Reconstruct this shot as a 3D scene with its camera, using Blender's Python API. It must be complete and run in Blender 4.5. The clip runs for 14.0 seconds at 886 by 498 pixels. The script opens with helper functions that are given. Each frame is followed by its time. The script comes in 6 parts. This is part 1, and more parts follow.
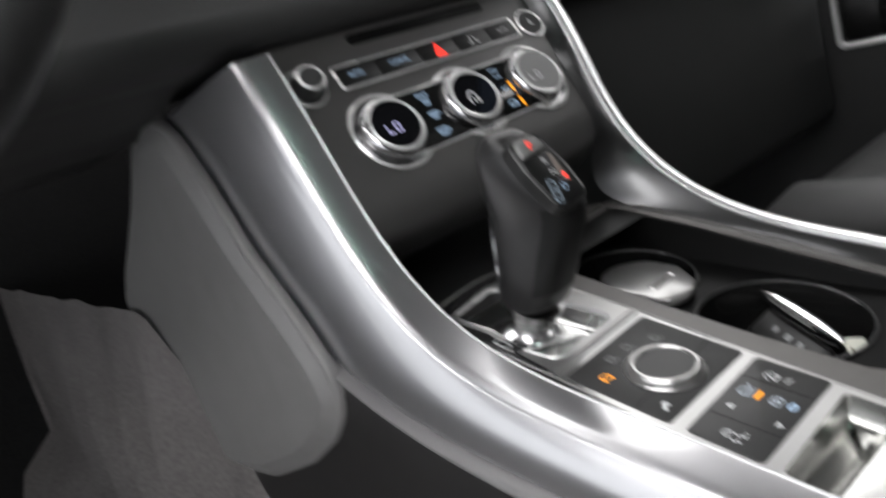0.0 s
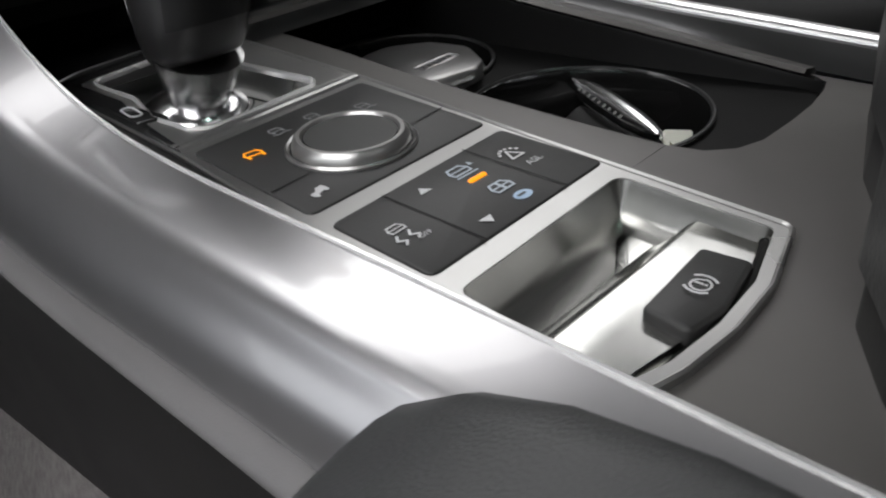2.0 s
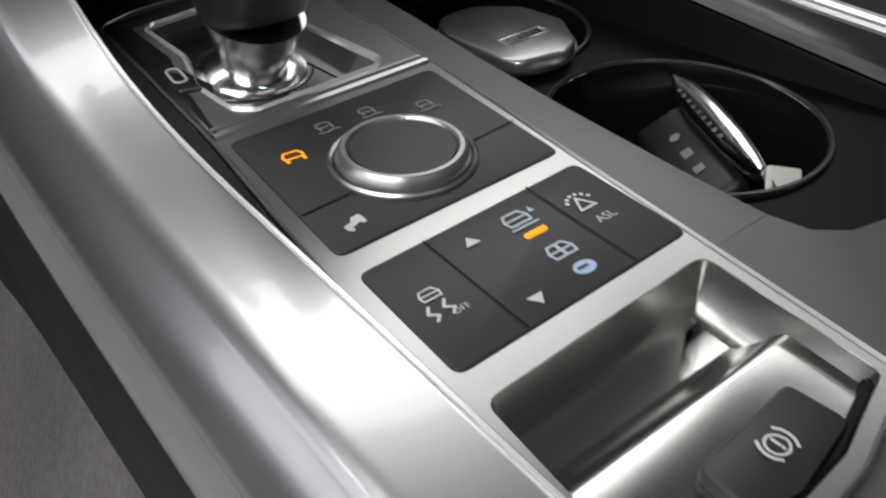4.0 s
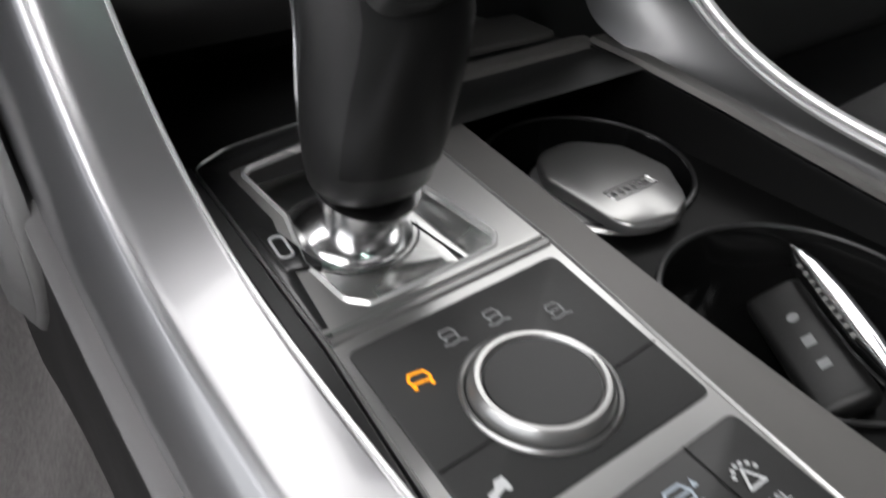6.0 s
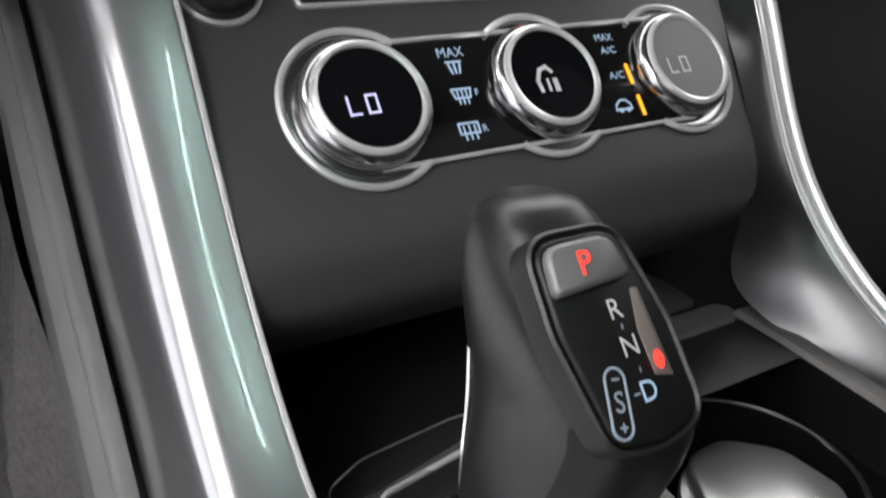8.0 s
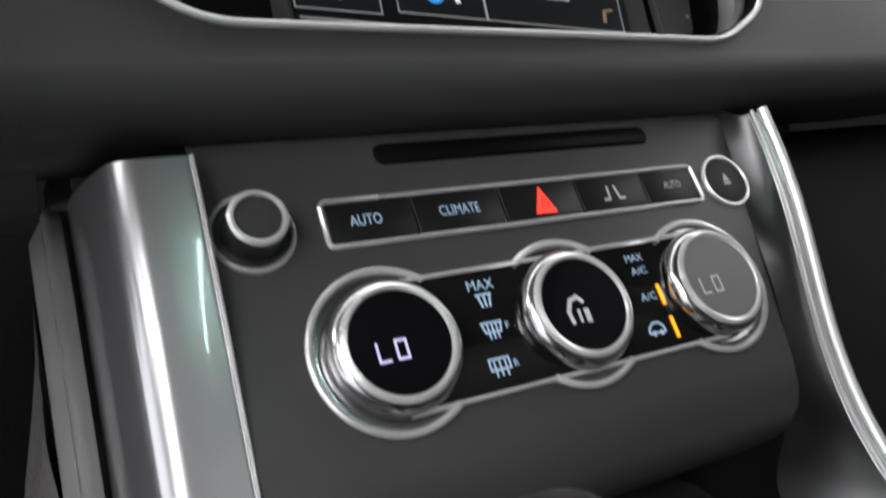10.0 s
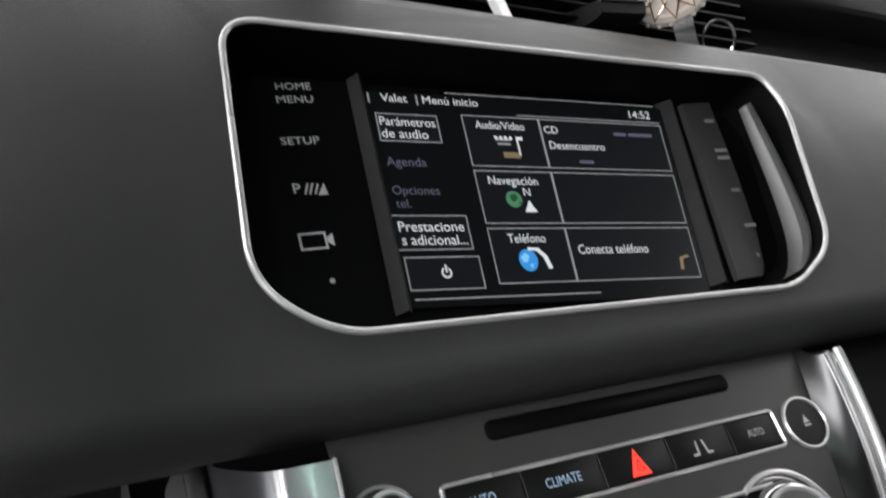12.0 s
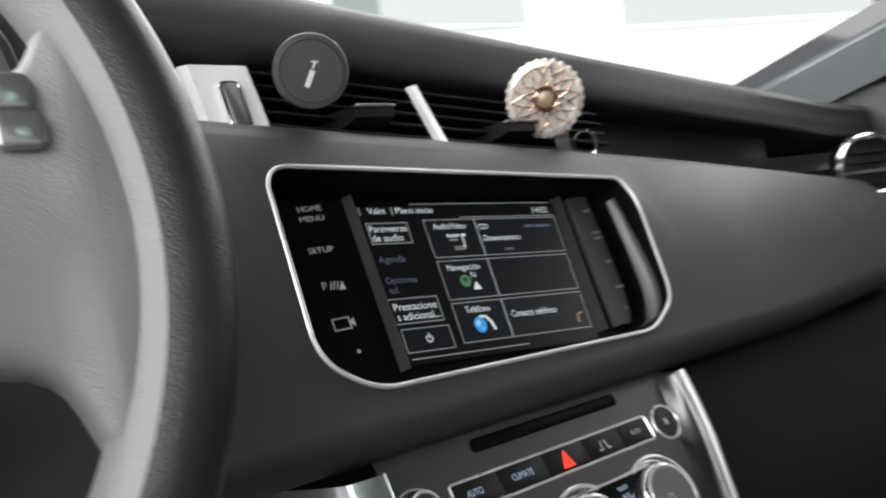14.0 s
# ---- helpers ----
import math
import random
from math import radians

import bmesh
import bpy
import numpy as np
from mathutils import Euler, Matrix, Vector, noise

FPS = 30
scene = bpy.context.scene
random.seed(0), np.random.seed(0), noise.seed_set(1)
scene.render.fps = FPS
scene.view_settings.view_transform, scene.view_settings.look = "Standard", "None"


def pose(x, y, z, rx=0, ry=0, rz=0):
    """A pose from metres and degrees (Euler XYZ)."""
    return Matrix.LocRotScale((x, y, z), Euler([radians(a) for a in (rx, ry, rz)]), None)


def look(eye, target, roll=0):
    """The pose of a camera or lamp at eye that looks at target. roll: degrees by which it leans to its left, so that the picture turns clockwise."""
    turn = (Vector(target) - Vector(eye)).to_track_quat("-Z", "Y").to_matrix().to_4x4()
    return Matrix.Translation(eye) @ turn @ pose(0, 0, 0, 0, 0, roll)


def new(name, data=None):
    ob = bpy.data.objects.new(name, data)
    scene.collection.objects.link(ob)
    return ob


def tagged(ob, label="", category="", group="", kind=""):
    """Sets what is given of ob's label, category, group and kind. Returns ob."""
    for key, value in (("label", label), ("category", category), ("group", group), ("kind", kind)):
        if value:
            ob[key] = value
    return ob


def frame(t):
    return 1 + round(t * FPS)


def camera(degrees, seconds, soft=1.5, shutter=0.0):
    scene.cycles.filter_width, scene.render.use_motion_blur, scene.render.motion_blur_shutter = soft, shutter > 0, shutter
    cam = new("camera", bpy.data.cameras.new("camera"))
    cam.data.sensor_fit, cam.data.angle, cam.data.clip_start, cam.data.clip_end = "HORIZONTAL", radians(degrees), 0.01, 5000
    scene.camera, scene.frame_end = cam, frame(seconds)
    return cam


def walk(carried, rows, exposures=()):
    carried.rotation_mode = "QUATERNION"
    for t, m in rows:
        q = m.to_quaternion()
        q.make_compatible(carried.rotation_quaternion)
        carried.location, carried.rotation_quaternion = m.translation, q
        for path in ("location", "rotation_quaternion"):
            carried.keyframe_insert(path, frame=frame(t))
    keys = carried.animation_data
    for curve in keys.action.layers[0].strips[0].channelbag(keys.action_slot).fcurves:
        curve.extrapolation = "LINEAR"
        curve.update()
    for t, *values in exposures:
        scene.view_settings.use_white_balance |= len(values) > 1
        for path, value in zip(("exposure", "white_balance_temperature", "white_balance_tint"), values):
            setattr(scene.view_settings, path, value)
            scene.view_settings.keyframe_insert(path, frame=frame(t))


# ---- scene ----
cam = camera(58.68, 14.0, soft=2.1, shutter=0.5)
PATH = [
    (0, (-0.3774, -0.2044, 0.6987), (0.2190, 0.5634, 0.4644), -16.86),
    (0.5, (-0.3391, -0.1907, 0.6537), (0.2994, 0.5078, 0.3306), -16.82),
    (1, (-0.3051, -0.1614, 0.6156), (0.3535, 0.5042, 0.2643), -13.96),
    (1.5, (-0.2567, -0.1602, 0.5860), (0.3880, 0.5129, 0.2236), -13.83),
    (2, (-0.2243, -0.1632, 0.5751), (0.3815, 0.5354, 0.1945), -13.70),
    (2.2, (-0.2173, -0.1679, 0.5746), (0.3680, 0.5439, 0.1861), -13.45),
    (4.3, (-0.1891, -0.1330, 0.5997), (0.2981, 0.6032, 0.1299), -8.38),
    (4.5, (-0.1893, -0.1275, 0.6028), (0.2980, 0.6098, 0.1349), -7.96),
    (5, (-0.1890, -0.1180, 0.6079), (0.2943, 0.6265, 0.1472), -7.41),
    (5.5, (-0.1878, -0.1095, 0.6202), (0.2951, 0.6300, 0.1513), -6.95),
    (6, (-0.1869, -0.0908, 0.6365), (0.3046, 0.6577, 0.1914), -5.14),
    (6.5, (-0.1868, -0.0681, 0.6510), (0.2922, 0.6996, 0.2255), -4.05),
    (7, (-0.1888, -0.0557, 0.6631), (0.2781, 0.7319, 0.2610), -4.05),
    (7.5, (-0.1892, -0.0454, 0.6800), (0.2763, 0.7684, 0.3324), -4.00),
    (7.7, (-0.1875, -0.0413, 0.6843), (0.2829, 0.7809, 0.3640), -3.58),
    (9.8, (-0.1750, -0.0324, 0.7168), (0.2878, 0.8407, 0.5635), -4.06),
    (10, (-0.1760, -0.0301, 0.7249), (0.2829, 0.8483, 0.5916), -4.00),
    (10.5, (-0.1838, -0.0272, 0.7478), (0.2672, 0.8596, 0.6472), -3.81),
    (11, (-0.1886, -0.0340, 0.7654), (0.2463, 0.8642, 0.7007), -4.08),
    (11.5, (-0.1935, -0.0425, 0.7837), (0.2284, 0.8633, 0.7432), -4.56),
    (12, (-0.2031, -0.0491, 0.8022), (0.2097, 0.8616, 0.7847), -5.10),
    (12.5, (-0.2105, -0.0579, 0.8170), (0.1893, 0.8587, 0.8168), -5.13),
    (13, (-0.2156, -0.0735, 0.8247), (0.1708, 0.8487, 0.8365), -5.52),
    (13.3, (-0.2253, -0.1006, 0.8254), (0.1539, 0.8246, 0.8390), -5.90),
    (13.5, (-0.2565, -0.1092, 0.8197), (0.1775, 0.7912, 0.8487), -6.18),
    (13.8, (-0.2932, -0.1486, 0.8345), (0.2074, 0.7171, 0.8383), -7.30),
    (14, (-0.3382, -0.1437, 0.8474), (0.2495, 0.6653, 0.8335), -7.50),
]
walk(cam, [(t, look(eye, target, roll)) for t, eye, target, roll in PATH],
     exposures=((0.0, 0.25), (0.5, 0.1), (1.0, -0.1), (2.0, -0.3), (4.5, -0.15), (5.5, -0.05), (6.5, 0.3), (7.5, 0.42), (10.0, 0.35), (11.5, 0.32), (13.0, 0.25), (13.5, 0.22), (14.0, 0.33)))

# ---- world and large lights ----
world = bpy.data.worlds.new("hall_light")
scene.world = world
world.use_nodes = True
wn = world.node_tree
sky = wn.nodes.new("ShaderNodeTexSky")
sky.sky_type, sky.sun_disc = "NISHITA", False
sky.sun_elevation, sky.sun_rotation = radians(50), radians(200)
wn.links.new(sky.outputs[0], wn.nodes["Background"].inputs[0])
wn.nodes["Background"].inputs[1].default_value = 0.02


def area_lamp(name, m, sx, sy, watts, color=(1, 1, 1)):
    data = bpy.data.lights.new(name, "AREA")
    data.shape, data.size, data.size_y, data.energy, data.color = "RECTANGLE", sx, sy, watts, color
    ob = new(name, data)
    ob.matrix_world = m
    return ob


# daylight through the side windows and the windscreen; one ceiling tube, hung under the headliner
area_lamp("driver_door_daylight", look((-0.79, -0.10, 1.15), (-0.15, 0.05, 0.60)), 1.3, 0.38, 13.0, (1.0, 0.985, 0.985))
area_lamp("passenger_window_daylight", look((0.79, 0.08, 1.12), (0.0, 0.0, 0.60)), 0.85, 0.26, 2.4, (1.0, 0.985, 0.985))
area_lamp("windscreen_daylight", look((0.0, 0.62, 1.40), (-0.05, 0.0, 0.5)), 1.7, 0.6, 13.0, (1.0, 0.985, 0.985))
area_lamp("hall_tube", look((0.03, -0.85, 1.50), (0.03, -0.85, 0.5)), 0.010, 0.50, 0.7, (0.66, 1.0, 0.88))
# unseen fill lamp, added to lift surfaces that face the rear
area_lamp("rear_fill_lamp", look((0.0, -1.50, 1.28), (-0.05, 0.2, 0.75)), 1.2, 0.4, 0.9, (1.0, 0.97, 0.98))

# ---- materials ----


def nodes_of(name):
    m = bpy.data.materials.new(name)
    m.use_nodes = True
    nt = m.node_tree
    return m, nt, nt.nodes["Principled BSDF"]


def paint(name, color, rough=0.5, metal=0.0, var=0.15, scale=40.0, bump=0.0, bump_scale=400.0, coat=0.0, coat_rough=0.06, rough_var=0.1,
          emit=None, power=0.0, spec=0.5, stretch=(1, 1, 1), aniso=0.0, kind="noise", wear=6.0, coat_ior=1.5):
    """A surface with two scales of variation in colour and gloss, and a fine relief."""
    m, nt, b = nodes_of(name)
    coord = nt.nodes.new("ShaderNodeTexCoord")
    mapping = nt.nodes.new("ShaderNodeMapping")
    mapping.inputs["Scale"].default_value = stretch
    nt.links.new(coord.outputs["Object"], mapping.inputs[0])
    fine = nt.nodes.new("ShaderNodeTexNoise")
    fine.inputs["Scale"].default_value, fine.inputs["Detail"].default_value = scale, 5
    big = nt.nodes.new("ShaderNodeTexNoise")
    big.inputs["Scale"].default_value, big.inputs["Detail"].default_value = wear, 4
    for n in (fine, big):
        nt.links.new(mapping.outputs[0], n.inputs["Vector"])
    mix = nt.nodes.new("ShaderNodeMath")
    mix.operation = "ADD"
    nt.links.new(fine.outputs["Fac"], mix.inputs[0])
    nt.links.new(big.outputs["Fac"], mix.inputs[1])
    ramp = nt.nodes.new("ShaderNodeMapRange")
    ramp.inputs["From Min"].default_value, ramp.inputs["From Max"].default_value = 0.6, 1.4
    ramp.inputs["To Min"].default_value, ramp.inputs["To Max"].default_value = 1 - var, 1 + var
    nt.links.new(mix.outputs[0], ramp.inputs[0])
    tint = nt.nodes.new("ShaderNodeVectorMath")
    tint.operation = "SCALE"
    tint.inputs[0].default_value = color
    nt.links.new(ramp.outputs[0], tint.inputs["Scale"])
    nt.links.new(tint.outputs[0], b.inputs["Base Color"])
    rr = nt.nodes.new("ShaderNodeMapRange")
    rr.inputs["From Min"].default_value, rr.inputs["From Max"].default_value = 0.3, 0.7
    rr.inputs["To Min"].default_value, rr.inputs["To Max"].default_value = max(rough - rough_var, 0.02), min(rough + rough_var, 1)
    nt.links.new(big.outputs["Fac"], rr.inputs[0])
    nt.links.new(rr.outputs[0], b.inputs["Roughness"])
    b.inputs["Metallic"].default_value = metal
    b.inputs["Coat Weight"].default_value = coat
    b.inputs["Coat Roughness"].default_value = coat_rough
    b.inputs["Coat IOR"].default_value = coat_ior
    b.inputs["Specular IOR Level"].default_value = spec
    if aniso:
        b.inputs["Anisotropic"].default_value = aniso
    if bump:
        if kind == "leather":
            relief = nt.nodes.new("ShaderNodeTexVoronoi")
            relief.inputs["Scale"].default_value = bump_scale
            out = relief.outputs["Distance"]
        else:
            relief = nt.nodes.new("ShaderNodeTexNoise")
            relief.inputs["Scale"].default_value, relief.inputs["Detail"].default_value = bump_scale, 6
            out = relief.outputs["Fac"]
        nt.links.new(mapping.outputs[0], relief.inputs["Vector"])
        bm_ = nt.nodes.new("ShaderNodeBump")
        bm_.inputs["Strength"].default_value, bm_.inputs["Distance"].default_value = bump, 0.0006
        nt.links.new(out, bm_.inputs["Height"])
        nt.links.new(bm_.outputs[0], b.inputs["Normal"])
    if emit:
        b.inputs["Emission Color"].default_value = (*emit, 1)
        b.inputs["Emission Strength"].default_value = power
    return m


def glow(name, color, power):
    m, nt, b = nodes_of(name)
    b.inputs["Base Color"].default_value = (*[c * 0.3 for c in color], 1)
    b.inputs["Roughness"].default_value = 0.3
    b.inputs["Specular IOR Level"].default_value = 0.2
    b.inputs["Emission Color"].default_value = (*color, 1)
    b.inputs["Emission Strength"].default_value = power
    return m


LEATHER = paint("dash_leather", (0.026, 0.0262, 0.0262), 0.5, var=0.12, bump=0.25, bump_scale=2200, kind="leather", rough_var=0.06)
PAD = paint("upper_dash_vinyl", (0.027, 0.0275, 0.0275), 0.55, var=0.1, bump=0.3, bump_scale=2200, kind="leather", rough_var=0.05)
SIDE = paint("side_leather", (0.155, 0.151, 0.150), 0.42, var=0.12, bump=0.2, bump_scale=2000, kind="leather", rough_var=0.08)
BOLSTER = paint("bolster_leather", (0.03, 0.031, 0.032), 0.48, var=0.12, bump=0.2, bump_scale=1800, kind="leather")
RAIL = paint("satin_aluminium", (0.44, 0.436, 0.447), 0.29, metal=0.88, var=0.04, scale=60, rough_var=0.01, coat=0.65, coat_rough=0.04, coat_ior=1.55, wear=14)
CHROME = paint("chrome", (0.80, 0.80, 0.81), 0.16, metal=1.0, var=0.03, rough_var=0.03)
KNOBM = paint("dark_knob_metal", (0.075, 0.075, 0.076), 0.30, metal=0.8, var=0.08, rough_var=0.05)
FLANK_SHADED = paint("shaded_satin_aluminium", (0.10, 0.10, 0.102), 0.36, metal=1.0, var=0.06, rough_var=0.02, coat=0.12)
TRAYM = paint("smoked_mirror", (0.40, 0.40, 0.385), 0.24, metal=1.0, var=0.08, rough_var=0.04)
SKIRT = paint("dark_side_vinyl", (0.014, 0.0133, 0.0133), 0.46, var=0.15, spec=0.25, bump=0.12, bump_scale=1800, kind="leather", rough_var=0.08)
SATIN = paint("satin_silver", (0.37, 0.368, 0.362), 0.30, metal=0.85, var=0.05, rough_var=0.05)
MIRROR = paint("smoked_chrome", (0.46, 0.455, 0.46), 0.20, metal=1.0, var=0.05, rough_var=0.03)
FASCIA = paint("graphite_lacquer", (0.068, 0.066, 0.0655), 0.38, metal=0.35, var=0.08, rough_var=0.05, bump=0.02)
STRIP = paint("grey_lacquer", (0.115, 0.110, 0.106), 0.44, metal=0.45, var=0.06, rough_var=0.05, bump=0.02)
DULL = paint("dull_black_rib", (0.016, 0.016, 0.016), 0.5, var=0.2, spec=0.3)
DARKTRIM = paint("dark_reflection_trim", (0.06, 0.06, 0.061), 0.16, metal=0.7, var=0.1, rough_var=0.04)
LIPM = paint("grey_lip", (0.14, 0.136, 0.137), 0.42, var=0.08, bump=0.1, bump_scale=1800, kind="leather")
BLACK = paint("black_plastic", (0.007, 0.007, 0.007), 0.45, var=0.15, rough_var=0.08, bump=0.1, bump_scale=700)
BUTTON = paint("soft_black_button", (0.020, 0.020, 0.020), 0.5, var=0.1, rough_var=0.05, bump=0.06, bump_scale=900)
GLOSS = paint("piano_black", (0.006, 0.006, 0.006), 0.08, var=0.2, coat=0.6, rough_var=0.03)
SOFTMETAL = paint("soft_grey_metal", (0.16, 0.16, 0.158), 0.50, metal=0.8, var=0.05)
PALE = paint("pale_silver_trim", (0.82, 0.82, 0.81), 0.34, metal=0.1, var=0.04, rough_var=0.05)
WHEEL_SHADED = paint("wheel_leather_shaded", (0.016, 0.0158, 0.016), 0.45, var=0.12, bump=0.35, bump_scale=1000, kind="leather", rough_var=0.06)
PERFORATED_LIT = paint("perforated_leather_lit", (0.15, 0.147, 0.149), 0.46, var=0.06, bump=0.4, bump_scale=1100, kind="leather", rough_var=0.03)
RECESS = paint("matt_black_recess", (0.003, 0.003, 0.003), 0.40, var=0.2, rough_var=0.05, spec=0.08)
KEYCOL = paint("dark_grey_key_column", (0.024, 0.024, 0.025), 0.42, var=0.15, rough_var=0.05)
POLISHED = paint("polished_ramp_metal", (0.52, 0.52, 0.505), 0.20, metal=1.0, var=0.12, scale=120, rough_var=0.05)
GATEM = paint("bright_gate_metal", (0.60, 0.605, 0.595), 0.27, metal=1.0, var=0.10, scale=90, rough_var=0.06)
STRIPKEY = paint("smooth_black_key", (0.006, 0.006, 0.006), 0.42, var=0.1, rough_var=0.04, spec=0.25)
BRIGHT = paint("bright_silver_edge", (0.74, 0.74, 0.735), 0.24, metal=0.55, var=0.04, rough_var=0.04)
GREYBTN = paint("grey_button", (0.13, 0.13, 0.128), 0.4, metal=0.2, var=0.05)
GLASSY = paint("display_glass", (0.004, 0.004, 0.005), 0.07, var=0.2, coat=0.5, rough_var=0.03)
GRIP = paint("grip_leather", (0.013, 0.0127, 0.013), 0.34, var=0.1, spec=0.4, bump=0.10, bump_scale=2600, kind="leather", rough_var=0.06)
RUBBER = paint("rubber", (0.022, 0.021, 0.02), 0.6, var=0.2, bump=0.15, bump_scale=500)
CARPET = paint("carpet", (0.135, 0.126, 0.124), 0.95, var=0.35, scale=220, bump=0.9, bump_scale=900, spec=0.1, wear=9)
MAT = paint("dark_carpet", (0.02, 0.02, 0.02), 0.95, var=0.3, scale=220, bump=0.8, bump_scale=900, spec=0.1)
CLOTH = paint("headliner", (0.05, 0.05, 0.05), 0.95, var=0.1, bump=0.05, bump_scale=900, spec=0.1)
SEAT = paint("seat_leather", (0.02, 0.02, 0.02), 0.5, var=0.15, bump=0.12, bump_scale=700, kind="leather")
GOLD = paint("rose_gold", (0.75, 0.55, 0.42), 0.16, metal=1.0, var=0.06)
PEARL = paint("pale_crystal", (0.72, 0.66, 0.60), 0.18, metal=0.3, var=0.1, coat=0.5)
HONEY = paint("amber_perfume_pad", (0.30, 0.22, 0.13), 0.2, var=0.2, coat=0.4)
CARD = paint("pale_paper_tag", (0.62, 0.62, 0.55), 0.6, var=0.1)
INK = paint("grey_print", (0.52, 0.53, 0.54), 0.5, var=0.05)
DIMINK = paint("dim_grey_print", (0.20, 0.205, 0.21), 0.5, var=0.05)
PALELIT = glow("pale_backlit_white", (0.55, 0.62, 0.70), 0.42)
DIMLIT = glow("dim_backlit_white", (0.42, 0.52, 0.62), 0.24)
LIT = glow("backlit_white", (0.42, 0.58, 0.78), 0.52)
VIOLET = glow("dial_digits", (0.62, 0.60, 0.95), 0.8)
AMBER = glow("amber_lamp", (1.0, 0.36, 0.015), 1.5)
RED = glow("red_lamp", (1.0, 0.045, 0.03), 1.6)
UITXT = glow("ui_text", (0.78, 0.82, 0.84), 0.55)
UIDIM = glow("ui_dim_text", (0.16, 0.17, 0.24), 0.35)
UILINE = glow("ui_line", (0.45, 0.47, 0.48), 0.35)
UIBLUE = glow("ui_blue", (0.05, 0.35, 0.85), 0.5)
UIGREEN = glow("ui_green", (0.10, 0.30, 0.16), 0.4)
UIDARK = glow("ui_dark_green", (0.03, 0.10, 0.05), 0.4)
UISKY = glow("ui_pale_blue", (0.25, 0.60, 0.95), 0.6)
UIFILL = glow("ui_box", (0.014, 0.016, 0.019), 0.25)
UIBACK = glow("ui_background", (0.008, 0.009, 0.010), 0.2)
HALL = glow("hall_wall_glow", (0.93, 0.95, 0.95), 1.1)
SIDEGLOW = glow("unseen_side_glow", (0.94, 0.96, 1.0), 1.7)
HALLGREY = glow("hall_grey_panel_glow", (0.70, 0.74, 0.725), 0.90)
HALLDIM = glow("hall_green_panel_glow", (0.40, 0.47, 0.44), 0.80)
PILLAR = paint("pillar_cloth", (0.085, 0.095, 0.095), 0.9, var=0.08, bump=0.3, bump_scale=1500, spec=0.1)

# ---- building helpers ----


def part(name, bm, mat, parent=None, label="", smooth=True, angle=35):
    """Links a bmesh, in world metres, as one mesh object under a thing."""
    bmesh.ops.recalc_face_normals(bm, faces=bm.faces)
    me = bpy.data.meshes.new(name)
    bm.to_mesh(me)
    bm.free()
    if smooth:
        me.shade_smooth()
        me.set_sharp_from_angle(angle=radians(angle))
    me.materials.append(mat)
    ob = new(name, me)
    if parent is not None:
        ob.parent = parent
        ob.matrix_parent_inverse = BASE[parent.name].inverted()
    BASE[ob.name] = Matrix()
    if label:
        ob["label"] = label
    return ob


BASE = {}


def thing(name, at, label, category, group="", kind=""):
    ob = new(name)
    ob.empty_display_size = 0.02
    ob.location = at
    BASE[ob.name] = Matrix.Translation(at)
    return tagged(ob, label, category, group, kind)


def solid(name, bm, mat, label, category, group="", kind="", **k):
    return tagged(part(name, bm, mat, **k), label, category, group, kind)


def rrect(x0, y0, x1, y1, r, n=5):
    r = min(r, abs(x1 - x0) / 2 - 1e-5, abs(y1 - y0) / 2 - 1e-5)
    pts = []
    for cx, cy, a in ((x1 - r, y1 - r, 0), (x0 + r, y1 - r, 90), (x0 + r, y0 + r, 180), (x1 - r, y0 + r, 270)):
        for i in range(n + 1):
            t = radians(a + 90 * i / n)
            pts.append((cx + r * math.cos(t), cy + r * math.sin(t)))
    return pts


def rounded(poly, radii, n=5):
    """A polygon with rounded corners; radii one a corner."""
    out, m = [], len(poly)
    for i, (p, r) in enumerate(zip(poly, radii)):
        p, a, b = Vector(p), Vector(poly[i - 1]), Vector(poly[(i + 1) % m])
        u, v = (a - p).normalized(), (b - p).normalized()
        cut = min(r / max(math.tan(u.angle(v) / 2), 0.05), (a - p).length * 0.49, (b - p).length * 0.49)
        s, e = p + u * cut, p + v * cut
        for k in range(n + 1):
            t = k / n
            out.append(tuple((1 - t) ** 2 * s + 2 * t * (1 - t) * p + t * t * e))
    return out


def disc(cx, cy, r, n=32):
    return [(cx + r * math.cos(2 * math.pi * i / n), cy + r * math.sin(2 * math.pi * i / n)) for i in range(n)]


def shrink(pts, d):
    """The outline moved inwards by d."""
    m, out = len(pts), []
    area = sum(pts[i - 1][0] * pts[i][1] - pts[i][0] * pts[i - 1][1] for i in range(m))
    s = 1 if area > 0 else -1
    for i in range(m):
        a, p, b = Vector(pts[i - 1]), Vector(pts[i]), Vector(pts[(i + 1) % m])
        t = (b - a)
        t = t.normalized() if t.length > 1e-9 else Vector((1, 0))
        out.append((p.x - s * t.y * d, p.y + s * t.x * d))
    return out


def slab(pts, z0, z1, m, edge=0.0008, bm=None):
    """A plate on an outline, from z0 to z1 of the plane m, with a softened upper edge."""
    bm = bm or bmesh.new()
    e = min(edge, abs(z1 - z0) * 0.8)
    rings = [(pts, z0), (pts, z1 - e), (shrink(pts, e * 0.35), z1 - e * 0.35), (shrink(pts, e), z1)]
    vs = [[bm.verts.new(m @ Vector((x, y, z))) for x, y in ring] for ring, z in rings]
    n = len(pts)
    for a, b in zip(vs, vs[1:]):
        for i in range(n):
            bm.faces.new((a[i - 1], a[i], b[i], b[i - 1]))
    bm.faces.new(vs[-1])
    bm.faces.new(vs[0][::-1])
    return bm


